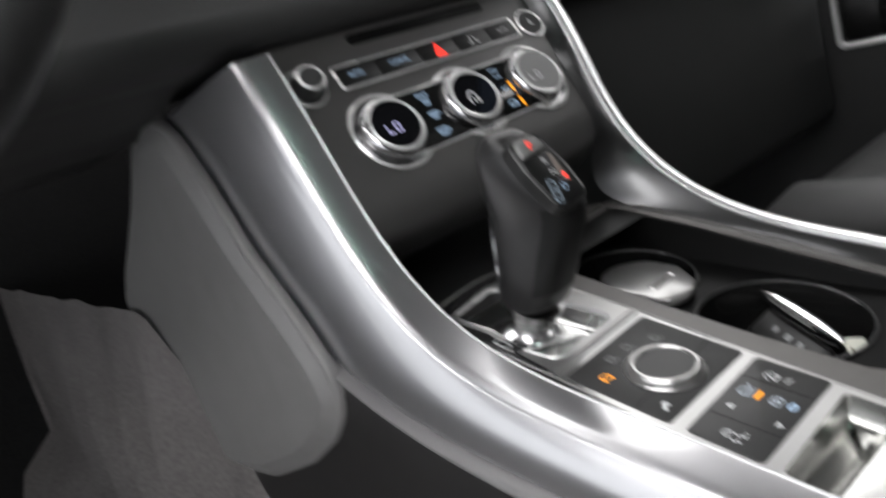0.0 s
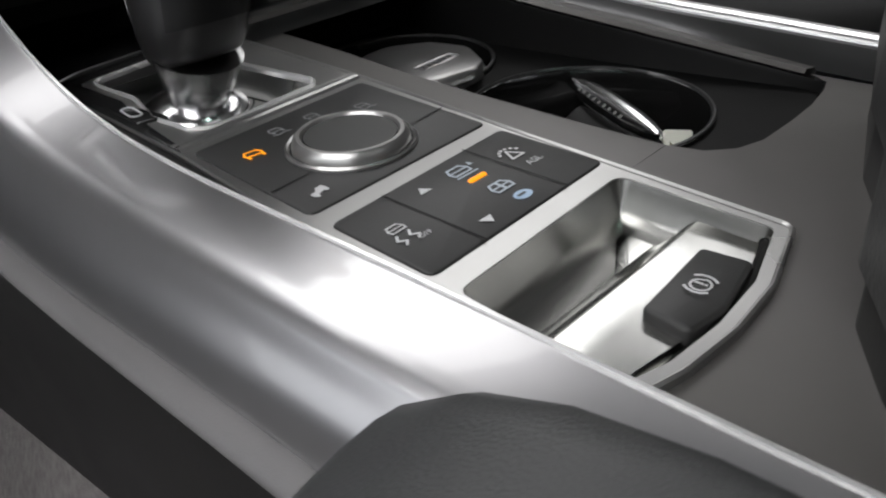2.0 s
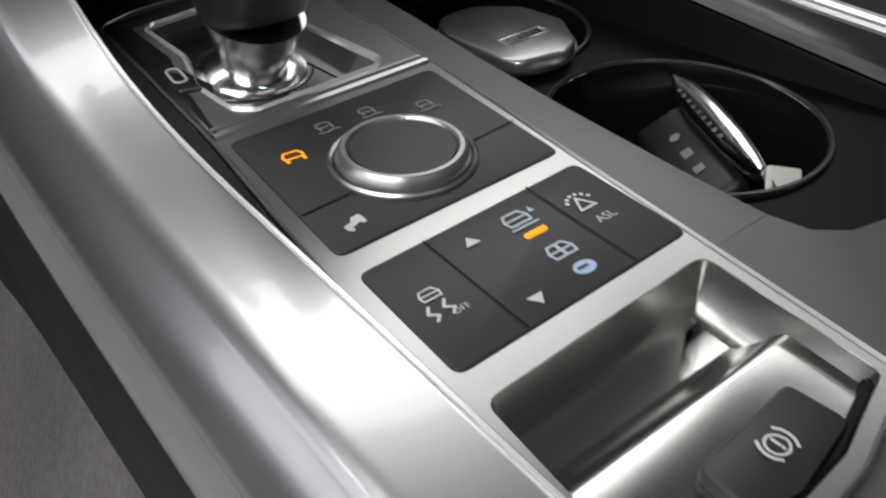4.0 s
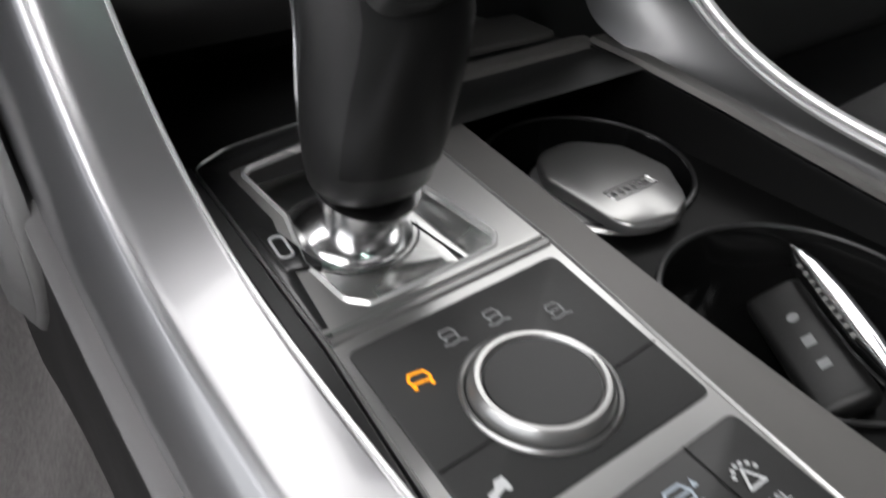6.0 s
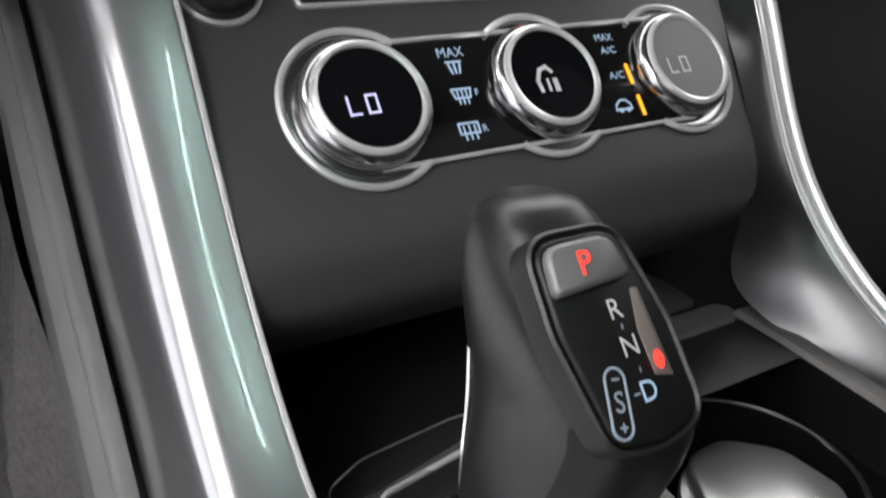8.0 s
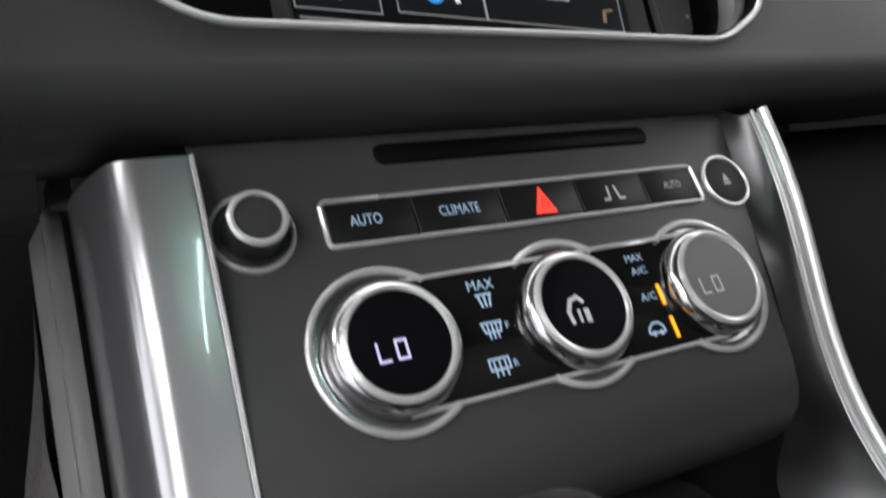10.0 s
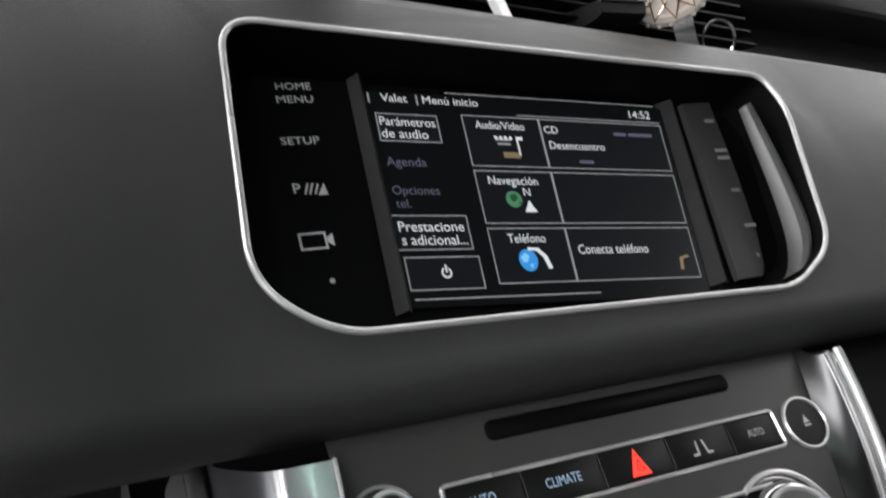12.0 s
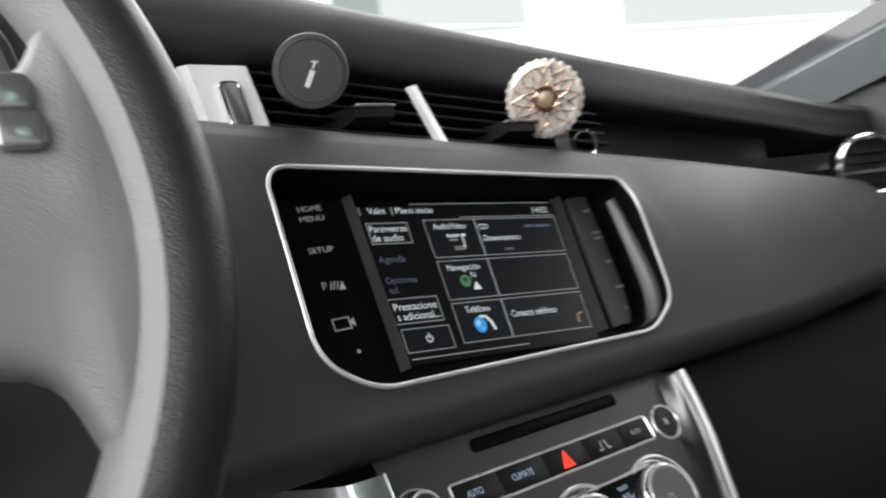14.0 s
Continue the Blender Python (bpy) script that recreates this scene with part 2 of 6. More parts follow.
def border(outer, inner, z0, z1, m, edge=0.0006, bm=None):
    """A frame between two outlines of equal count, rounded above."""
    bm = bm or bmesh.new()
    mid = z1 - edge
    rings = [(outer, z0), (outer, mid), (shrink(outer, edge), z1), (shrink(inner, -edge), z1), (inner, mid), (inner, z0)]
    vs = [[bm.verts.new(m @ Vector((x, y, z))) for x, y in ring] for ring, z in rings]
    n = len(outer)
    for a, b in zip(vs, vs[1:] + vs[:1]):
        for i in range(n):
            bm.faces.new((a[i - 1], a[i], b[i], b[i - 1]))
    return bm


def lathe(profile, m, n=40, bm=None, closed=True):
    bm = bm or bmesh.new()
    rings = []
    for r, z in profile:
        if r < 1e-6:
            rings.append([bm.verts.new(m @ Vector((0, 0, z)))])
        else:
            rings.append([bm.verts.new(m @ Vector((r * math.cos(2 * math.pi * i / n), r * math.sin(2 * math.pi * i / n), z))) for i in range(n)])
    for a, b in zip(rings, rings[1:]):
        for i in range(n):
            if len(a) == 1 and len(b) == 1:
                continue
            if len(a) == 1:
                bm.faces.new((a[0], b[i - 1], b[i]))
            elif len(b) == 1:
                bm.faces.new((a[i - 1], a[i], b[0]))
            else:
                bm.faces.new((a[i - 1], a[i], b[i], b[i - 1]))
    return bm


def loft(loops, bm=None, closed=True, caps=True):
    bm = bm or bmesh.new()
    vs = [[bm.verts.new(Vector(p)) for p in loop] for loop in loops]
    n = len(vs[0])
    for a, b in zip(vs, vs[1:]):
        for i in range(0 if closed else 1, n):
            bm.faces.new((a[i - 1], a[i], b[i], b[i - 1]))
    if closed and caps:
        bm.faces.new(vs[0][::-1])
        bm.faces.new(vs[-1])
    return bm


def curve_through(keys, n):
    """n + 1 points of a smooth line through the keys (tuples of any length)."""
    keys = [Vector(k) for k in keys]
    out = []
    for i in range(n + 1):
        u = i / n * (len(keys) - 1)
        k = min(int(u), len(keys) - 2)
        t = u - k
        p0, p1, p2, p3 = keys[max(k - 1, 0)], keys[k], keys[k + 1], keys[min(k + 2, len(keys) - 1)]
        out.append(0.5 * (2 * p1 + (p2 - p0) * t + (2 * p0 - 5 * p1 + 4 * p2 - p3) * t * t + (3 * p1 - p0 - 3 * p2 + p3) * t ** 3))
    return out


def tube(path, r, n=8, bm=None, closed=False):
    bm = bm or bmesh.new()
    path = [Vector(p) for p in path]
    loops = []
    for i, p in enumerate(path):
        a = path[i - 1] if (i > 0 or closed) else p
        b = path[(i + 1) % len(path)] if (i < len(path) - 1 or closed) else p
        d = (b - a).normalized()
        s = d.orthogonal().normalized() if i == 0 else (prev - d * prev.dot(d)).normalized()
        prev = s
        w = d.cross(s)
        loops.append([p + r * (math.cos(2 * math.pi * k / n) * s + math.sin(2 * math.pi * k / n) * w) for k in range(n)])
    if closed:
        loops.append(loops[0])
    return loft(loops, bm, caps=not closed)


def box(x0, y0, z0, x1, y1, z1, m=None, bevel=0.0, bm=None):
    own = bmesh.new()
    bmesh.ops.create_cube(own, size=1, matrix=Matrix.Translation(((x0 + x1) / 2, (y0 + y1) / 2, (z0 + z1) / 2)) @ Matrix.Diagonal((x1 - x0, y1 - y0, z1 - z0, 1)))
    if bevel:
        bmesh.ops.bevel(own, geom=list(own.edges), offset=bevel, segments=3, affect="EDGES", profile=0.5)
    if m is not None:
        own.transform(m)
    if bm is None:
        return own
    tmp = bpy.data.meshes.new("tmp")
    own.to_mesh(tmp)
    own.free()
    bm.from_mesh(tmp)
    bpy.data.meshes.remove(tmp)
    return bm


def letters(text, size, m, x=0.0, y=0.0, z=0.0, align="CENTER", warp=None, width=None, depth=0.0):
    """Text of the built-in font as a bmesh, flat on the plane m. size: height of capitals."""
    cu = bpy.data.curves.new("tmp_text", "FONT")
    cu.body, cu.size, cu.align_x, cu.align_y = text, size / 0.72, align, "CENTER"
    cu.resolution_u = 3
    ob = bpy.data.objects.new("tmp_text", cu)
    scene.collection.objects.link(ob)
    bpy.context.view_layer.update()
    me = bpy.data.meshes.new_from_object(ob.evaluated_get(bpy.context.evaluated_depsgraph_get()))
    bpy.data.objects.remove(ob)
    bpy.data.curves.remove(cu)
    bm = bmesh.new()
    bm.from_mesh(me)
    bpy.data.meshes.remove(me)
    if width and bm.verts:
        w = max(v.co.x for v in bm.verts) - min(v.co.x for v in bm.verts)
        for v in bm.verts:
            v.co.x *= width / max(w, 1e-6)
    for v in bm.verts:
        p = (v.co.x + x, v.co.y + y, z)
        v.co = m @ (Vector(warp(p)) if warp else Vector(p))
    return bm


def bars(rects, m, z=0.0, bm=None, warp=None):
    """Flat marks: rectangles or polygons given as lists of points on the plane m."""
    bm = bm or bmesh.new()
    for i, pts in enumerate(rects):
        if i:
            z += 0.00002
        bm.faces.new([bm.verts.new(m @ (Vector(warp((x, y, z))) if warp else Vector((x, y, z)))) for x, y in pts])
    return bm


def rect(x0, y0, x1, y1):
    return [(x0, y0), (x1, y0), (x1, y1), (x0, y1)]


def stroke(pts, w, closed=False):
    """A drawn line as quads of width w."""
    out = []
    seq = list(zip(pts, pts[1:])) + ([(pts[-1], pts[0])] if closed else [])
    for a, b in seq:
        a, b = Vector(a), Vector(b)
        d = (b - a).normalized()
        nrm = Vector((-d.y, d.x)) * w / 2
        e = d * w * 0.4
        out.append([tuple(a - e - nrm), tuple(b + e - nrm), tuple(b + e + nrm), tuple(a - e + nrm)])
    return out


def moved(rects, dx, dy, s=1.0, turn=0.0):
    c, sn = math.cos(radians(turn)), math.sin(radians(turn))
    return [[(dx + s * (x * c - y * sn), dy + s * (x * sn + y * c)) for x, y in r] for r in rects]


CONSOLE = pose(0, 0, 0.5105, 12.0, 0, 0)
CLIMATE = pose(0, 0.22, 0.70, 59.5, 0, 0)
SCREEN = pose(0, 0.287, 0.822, 63.5, 0, 0)
BEZEL = pose(0, 0.2593, 0.8205, 65.0, 0, 0)

# ---- the car's shell and the hall outside ----
solid("floor", box(-1.0, -1.6, 0.14, 1.0, 1.1, 0.2), MAT, "dark carpeted car floor", "floor", kind="structure", smooth=False)
solid("ceiling", box(-1.0, -1.6, 1.54, 1.0, 0.35, 1.6), CLOTH, "dark fabric headliner over the cabin", "ceiling", kind="structure", smooth=False)
solid("wall_rear", box(-1.0, -1.66, 0.14, 1.0, -1.6, 1.6), CLOTH, "dark rear end of the cabin", "wall", kind="structure", smooth=False)
solid("wall_firewall", box(-1.0, 1.06, 0.14, 1.0, 1.1, 0.93), MAT, "black carpeted firewall of the footwell", "wall", kind="structure", smooth=False)
solid("wall_passenger_door", box(0.80, -1.6, 0.2, 0.86, 0.75, 0.985, bevel=0.01), LEATHER, "black leather passenger door lining", "door", kind="structure")
# out of view; added to keep the bright side out of the rail's reflection
solid("wall_unseen_block", box(-0.87, 0.72, 0.42, -0.81, 1.06, 0.93, bevel=0.01), MAT, "unseen panel beside the driver's footwell, added to block light", "wall", kind="structure")
solid("wall_passenger_kick", box(0.80, 0.752, 0.2, 0.86, 1.058, 0.93, bevel=0.01), MAT, "dark side panel of the passenger footwell", "wall", kind="structure")
# out of view; added to keep sky light out of the selector's reflection
solid("wall_rear_side_block", box(0.80, -1.6, 0.985, 0.86, -0.40, 1.54), CLOTH, "unseen dark panel closing the cabin's rear side against light", "wall", kind="structure", smooth=False)
solid("wall_driver_sill", box(-1.0, -1.6, 0.14, -0.87, 1.1, 0.42), MAT, "dark door sill of the driver's side", "wall", kind="structure", smooth=False)
pl_ = bmesh.new()
for s in (1, -1):
    loft([[Vector((s * (0.79 + dx), 0.66 - 1.1 * t + dy, 0.910 + 0.275 * t + dz)) for dx, dy, dz in ((0, 0, 0), (0.0, 0.03, 0.055), (0.05, 0.05, 0.075), (0.06, -0.02, 0.01))] for t in (0, 0.33, 0.66, 1.0)], pl_)
solid("wall_windscreen_pillar", pl_, PILLAR, "grey trimmed windscreen pillars", "pillar", kind="structure")
qw = Matrix(((0, 0, 1, 0.836), (1, 0, 0, 0), (0, 1, 0, 0), (0, 0, 0, 1)))
solid("window_1", slab([(-0.40, 0.975), (0.70, 0.975), (0.66, 1.02), (-0.40, 1.30)], 0, 0.005, qw), GLASSY, "dark tinted passenger quarter window", "window", kind="structure", smooth=False)

# hall seen through the windscreen: pale wall, columns, rails; all glow themselves to look lit
solid("backdrop", box(-14, 8.0, -1, 18, 8.1, 16.0), HALL, "overexposed hall wall, self-glowing to look lit", "backdrop", kind="structure", smooth=False)
# unseen glowing wall, added to light the rail from the driver's side
solid("backdrop_side", box(-5.1, -9, -4.5, -5.0, 8, 6), SIDEGLOW, "unseen glowing wall added on the driver's side", "backdrop", kind="structure", smooth=False)
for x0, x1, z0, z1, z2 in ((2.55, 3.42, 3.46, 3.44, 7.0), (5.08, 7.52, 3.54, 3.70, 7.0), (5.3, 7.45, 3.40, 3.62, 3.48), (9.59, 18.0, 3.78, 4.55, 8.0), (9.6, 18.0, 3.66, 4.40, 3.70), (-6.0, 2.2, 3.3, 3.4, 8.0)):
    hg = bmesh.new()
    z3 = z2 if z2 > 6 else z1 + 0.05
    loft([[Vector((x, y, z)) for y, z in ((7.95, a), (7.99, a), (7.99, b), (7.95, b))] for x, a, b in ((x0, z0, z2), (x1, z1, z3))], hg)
    solid("backdrop_panel", hg, HALLGREY, "pale grey panel of the hall wall, self-glowing", "backdrop", kind="structure", smooth=False)
solid("backdrop_door", box(4.40, 7.94, 3.38, 5.06, 7.98, 7.0), HALLDIM, "dim green-grey panel of the hall wall, self-glowing", "backdrop", kind="structure", smooth=False)

# ---- dashboard ----
dash = thing("dashboard", (0, 0.35, 0.72), "dark grey leather dashboard with stitched-tight soft padding", "dashboard")


def sag(x, z):
    """The upper dash falls slightly towards the passenger."""
    return -0.100 * min(x, 0.75) * max(0.0, min(1.0, (z - 0.80) / 0.12))


UPPER = [(0.376, 0.9195), (0.360, 0.9240), (0.346, 0.9248), (0.3345, 0.9230), (0.3245, 0.9195), (0.3155, 0.9155), (0.3085, 0.9105)]
LOWER = [(0.2300, 0.7580), (0.2265, 0.7520), (0.2252, 0.7440), (0.2290, 0.7355), (0.2385, 0.7298), (0.2540, 0.7262), (0.30, 0.722), (0.40, 0.72)]


def band_point(x, y, z):
    away = 0.10 * max(0.0, x - 0.25) ** 1.4
    fall = 0.0 if x > -0.235 else 0.6 * (-0.235 - x)
    top = max(0.0, z - 0.86) / 0.08
    return Vector((x, y + away + fall * 0.5 * top, z - 0.9 * fall * top + sag(x, z) + 0.04 * max(0, x - 0.3) * (1 if z < 0.8 else 0)))


def bezel_outline():
    return rounded([(-0.1420, 0.0928), (-0.1482, -0.0345), (-0.1195, -0.0573), (0.1130, -0.0648), (0.1480, -0.0450), (0.1645, 0.0400), (0.1560, 0.0625)],
                   [0.018, 0.050, 0.045, 0.045, 0.034, 0.040, 0.012], 10)


outline = bezel_outline()
band = bmesh.new()
X0, X1 = -0.165, 0.190
xl_ = [-0.42, -0.38, -0.34, -0.30, -0.27, -0.24, -0.215, -0.20, -0.18]
xm_ = [X0 + (X1 - X0) * i / 20 for i in range(21)]
xr_ = [0.2, 0.23, 0.26, 0.30, 0.35, 0.4, 0.46, 0.52, 0.58, 0.63, 0.66]
every = xl_ + xm_ + xr_
up, lo = curve_through(UPPER, 16), curve_through(LOWER, 16)
loft([[band_point(x, p.x, p.y) for p in up] for x in every], band, closed=False)
loft([[band_point(x, p.x, p.y) for p in lo] for x in every], band, closed=False)
face_rows = [UPPER[-1], (0.2750, 0.8522), (0.2535, 0.8069), LOWER[0]]
for group in (xl_ + xm_[:1], xm_[-1:] + xr_):
    loft([[band_point(x, y, z) for y, z in face_rows] for x in group], band, closed=False)
# the face round the display's opening
ring_ = [band_point(x, *UPPER[-1]) for x in xm_] + [band_point(X1, *face_rows[1]), band_point(X1, *face_rows[2])] + [band_point(x, *LOWER[0]) for x in xm_[::-1]] + [band_point(X0, *face_rows[2]), band_point(X0, *face_rows[1])]
flatb = bmesh.new()
ev, true_place = [], []
for loop in (ring_, [BEZEL @ Vector((x, y, 0)) for x, y in outline]):
    inv = BEZEL.inverted()
    vs = [flatb.verts.new((inv @ p).xy.to_3d()) for p in loop]
    true_place += list(zip(vs, loop))
    ev += [flatb.edges.new((vs[i - 1], vs[i])) for i in range(len(vs))]
bmesh.ops.triangle_fill(flatb, use_beauty=True, edges=ev)
for v, p in true_place:
    v.co = p
tmp_me = bpy.data.meshes.new("tmp")
flatb.to_mesh(tmp_me)
flatb.free()
band.from_mesh(tmp_me)
bpy.data.meshes.remove(tmp_me)
inner_ring = [[BEZEL @ Vector((x, y, h)) for x, y in outline] for h in (0.0, -0.012)]
loft(inner_ring, band, caps=False)
bmesh.ops.remove_doubles(band, verts=band.verts, dist=0.0004)
part("leather_band", band, LEATHER, dash, angle=45)
# unseen block at the dash's end, added to darken the rail's reflection
part("driver_end_block", box(-0.80, 0.36, 0.70, -0.42, 0.78, 0.93, bevel=0.03), LEATHER, dash)

# upper pad with the rolled edge over the vents
def pad_section(x):
    back = 0.12 * max(0.0, x + 0.1)
    return [Vector((x, y + (back if y > 0.39 else back * 0.15), z + sag(x, z))) for y, z in
            ((0.43, 0.975), (0.396, 0.977), (0.376, 0.981), (0.3665, 0.990), (0.368, 1.008), (0.380, 1.030), (0.405, 1.044), (0.45, 1.046), (0.56, 1.034), (0.86, 0.99))]


xs = [-0.9, -0.6, -0.42, -0.3, -0.2, -0.1, 0, 0.1, 0.2, 0.3, 0.4, 0.5, 0.6, 0.7, 0.82]
part("upper_pad", loft([curve_through([tuple(p) for p in pad_section(x)], 24) for x in xs], closed=False), PAD, dash)
part("vent_recess", box(-0.42, 0.425, 0.86, 0.60, 0.44, 0.975), BLACK, dash, smooth=False)
part("vent_recess_floor", box(-0.42, 0.372, 0.87, 0.66, 0.44, 0.890), BLACK, dash, smooth=False)
part("lower_panel", loft([[Vector((x, y, z)) for y, z in ((0.26, 0.7255), (0.30, 0.712), (0.345, 0.707), (0.36, 0.70), (0.50, 0.69))] for x in (-0.45, -0.35, -0.25, -0.172)], closed=False), LEATHER, dash)
gb = bmesh.new()
box(0.16, 0.30, 0.45, 0.78, 0.40, 0.715, bevel=0.02, bm=gb)
part("glovebox", gb, LEATHER, dash)

# ---- centre air vent ----
vent = thing("air_vent", (0.02, 0.35, 0.935), "black dashboard air vent with slats and silver divider", "air vent")
def bar_x(x0, x1, y, z, dy, dz):
    """A bar along the vent that follows the dash's fall."""
    return loft([[Vector((x, y + a, z + b + sag(x, z))) for a, b in ((0, dz * 0.3), (dy * 0.05, 0), (dy, 0), (dy, dz), (dy * 0.05, dz), (0, dz * 0.7))] for x in (x0, x1)])


for k in range(5):
    part("slat", bar_x(-0.111, 0.232, 0.352 + 0.004 * k, 0.9265 + 0.0100 * k, 0.045, 0.003), BLACK, vent)
for k in range(10):
    x = -0.09 + 0.0335 * k
    part("vane", box(x, 0.400, 0.91, x + 0.002, 0.424, 0.98), BLACK, vent, smooth=False)
for x in (-0.033, 0.106):
    s = sag(x, 0.95)
    tb = bmesh.new()
    loft([[Vector((x + a * w, y, z + s)) for a, z in ((-1, z0), (1, z0), (1, z1), (-1, z1))] for y, w, z0, z1 in ((0.337, 0.0165, 0.9370, 0.9440), (0.342, 0.0170, 0.9345, 0.9450), (0.385, 0.026, 0.9255, 0.9440))], tb)
    t_ = part("tab", tb, BLACK, vent)
    part("tab_edge", box(x - 0.0165, 0.3345, 0.9437 + s, x + 0.0165, 0.341, 0.9460 + s, bevel=0.0007), SATIN, t_, "bright silver edge")
dv = loft([[Vector((0.0205 + dx, y + dy, z)) for dx, dy in ((-0.0030, 0), (0, -0.0030), (0.0030, 0), (0.0030, 0.008), (-0.0030, 0.008))] for y, z in ((0.326, 0.913), (0.334, 0.926), (0.347, 0.9465), (0.3605, 0.9685))])
part("divider", dv, PALE, vent, "polished silver divider")
tl = loft([[Vector((x, y + d, z)) for x, d in ((-0.1560 + s, 0), (-0.1520 + s, -0.007), (-0.1115 + s, -0.007), (-0.1065 + s, 0), (-0.1065 + s, 0.02), (-0.1560 + s, 0.02))] for y, z, s in ((0.344, 0.912, 0.0026), (0.356, 0.940, 0.0), (0.364, 0.960, -0.001), (0.373, 0.9825, -0.003))])
part("trim_block", tl, PALE, vent, "pale silver end trim")
WHEEL_SLOT = pose(-0.1315, 0.3515, 0.9520, 66, 0, 0)
part("thumb_wheel", slab(rrect(-0.0058, -0.0170, 0.0058, 0.0170, 0.004), -0.004, 0.0035, WHEEL_SLOT, 0.002), SOFTMETAL, vent)
part("thumb_wheel_rim", border(rrect(-0.0078, -0.0190, 0.0078, 0.0190, 0.005), rrect(-0.0058, -0.0170, 0.0058, 0.0170, 0.004), -0.004, 0.0025, WHEEL_SLOT), CHROME, vent)

# start button beside the vent
start = thing("start_button", (-0.2005, 0.37, 0.96), "round black engine start button with chrome ring", "button")
SB = pose(-0.2030, 0.360, 0.9640, 70, 0, -8)
part("ring", border(disc(0, 0, 0.0205), disc(0, 0, 0.0185), -0.01, 0.003, SB), CHROME, start, "chrome ring")
part("cap", slab(disc(0, 0, 0.0185), -0.008, 0.001, SB), GLOSS, start)
part("word", letters("START", 0.0027, SB, 0, 0.0042, 0.0014), LIT, start)
part("word", letters("STOP", 0.0027, SB, 0, -0.0048, 0.0014), LIT, start)
part("word_bar", bars([rect(-0.0032, -0.0006, 0.0032, 0.0006)], SB, 0.0014), LIT, start)

# ---- things clipped to the vent ----
mount = thing("phone_mount", (-0.088, 0.335, 0.945), "round black magnetic phone mount on the vent", "phone mount")
PM = look((-0.0865, 0.325, 0.9690), (-0.205, 0.06, 0.930)) @ pose(0, 0, 0, 0, 180, 0)
part("plate", lathe([(0, -0.007), (0.012, -0.007), (0.0235, -0.005), (0.0255, -0.001), (0.0245, 0.0025), (0.021, 0.003), (0.0205, 0.0022), (0, 0.0022)], PM), RUBBER, mount)
part("mark", bars(stroke([(-0.0035, -0.009), (0.0005, -0.001)], 0.0035) + stroke([(0.0015, 0.002), (0.003, 0.005)], 0.0012) + stroke([(0.001, 0.006), (0.005, 0.0055)], 0.001), PM, 0.0026), INK, mount)
part("clip", box(-0.006, -0.006, -0.045, 0.006, 0.006, -0.006, PM, bevel=0.002), BLACK, mount)

badge = thing("air_freshener", (0.148, 0.33, 0.93), "round rose-gold jewelled air freshener clipped on the vent", "air freshener")
AF = look((0.1415, 0.3420, 0.9540), (-0.14, 0.0, 0.865)) @ pose(0, 0, 0, 0, 180, 0) @ Matrix.Scale(1.25, 4)
part("body", lathe([(0, -0.006), (0.022, -0.006), (0.0262, -0.003), (0.0262, 0.0015), (0.0245, 0.0035), (0.022, 0.004), (0.020, 0.0025), (0, 0.0025)], AF, 48), PEARL, badge, "pale crystal rim")
part("medallion", lathe([(0, 0.0075), (0.0062, 0.0075), (0.0076, 0.0065), (0.0086, 0.0072), (0.0092, 0.006), (0.0092, 0.0025), (0.0, 0.0025)], AF), GOLD, badge)
part("pad", lathe([(0, 0.0085), (0.0045, 0.0082), (0.0062, 0.0072), (0.0062, 0.006), (0, 0.006)], AF), HONEY, badge, "translucent amber perfume pad")
for k in range(14):
    a = 2 * math.pi * k / 14
    for r0, r1, off in ((0.0088, 0.0165, 0.5), (0.0150, 0.0235, 0.0)):
        b_ = a + off * 2 * math.pi / 14
        h = 2 * math.pi / 14 * 0.62
        pts = [(r0 * math.cos(b_ - h), r0 * math.sin(b_ - h), 0.0045), (r1 * math.cos(b_), r1 * math.sin(b_), 0.005 if r1 < 0.02 else 0.0042), (r0 * math.cos(b_ + h), r0 * math.sin(b_ + h), 0.0045)]
        part("filigree", tube([AF @ Vector(p) for p in pts], 0.00085, 6), GOLD, badge)
for k in range(28):
    a = 2 * math.pi * (k + 0.5) / 28
    part("bead", lathe([(0, 0.0018), (0.0012, 0.0012), (0.0017, 0), (0.0012, -0.001), (0, -0.001)], AF @ Matrix.Translation((0.0255 * math.cos(a), 0.0255 * math.sin(a), 0.001)), 8), PEARL, badge)
part("clip", loft([[AF @ Vector((x, y, z)) for x, y, z in ((0.003 + a, yy, zz), (0.013 + a, yy, zz), (0.013 + a, yy, zz - 0.006), (0.003 + a, yy, zz - 0.006))] for yy, zz, a in ((-0.022, 0.0, 0), (-0.030, 0.001, 0.001), (-0.044, -0.004, 0.004))]), CHROME, badge, "chrome clip")
part("hook", tube([AF @ Vector((0.026 + 0.008 * math.cos(t), -0.036 + 0.010 * math.sin(t), -0.012)) for t in [math.pi * 2 * k / 16 for k in range(16)]], 0.0011, 6, closed=True), CHROME, badge)

# passenger side vent, far end of the dash
pv = thing("side_vent", (0.62, 0.36, 0.88), "round chrome-ringed side air vent", "air vent")
PV = look((0.700, 0.345, 0.868), (0.3, -0.2, 0.88)) @ pose(0, 0, 0, 0, 180, 0)
part("ring", border(disc(0, 0, 0.042), disc(0, 0, 0.034), -0.02, 0.006, PV, 0.003), CHROME, pv)
part("bowl", slab(disc(0, 0, 0.036), -0.03, -0.006, PV), BLACK, pv)
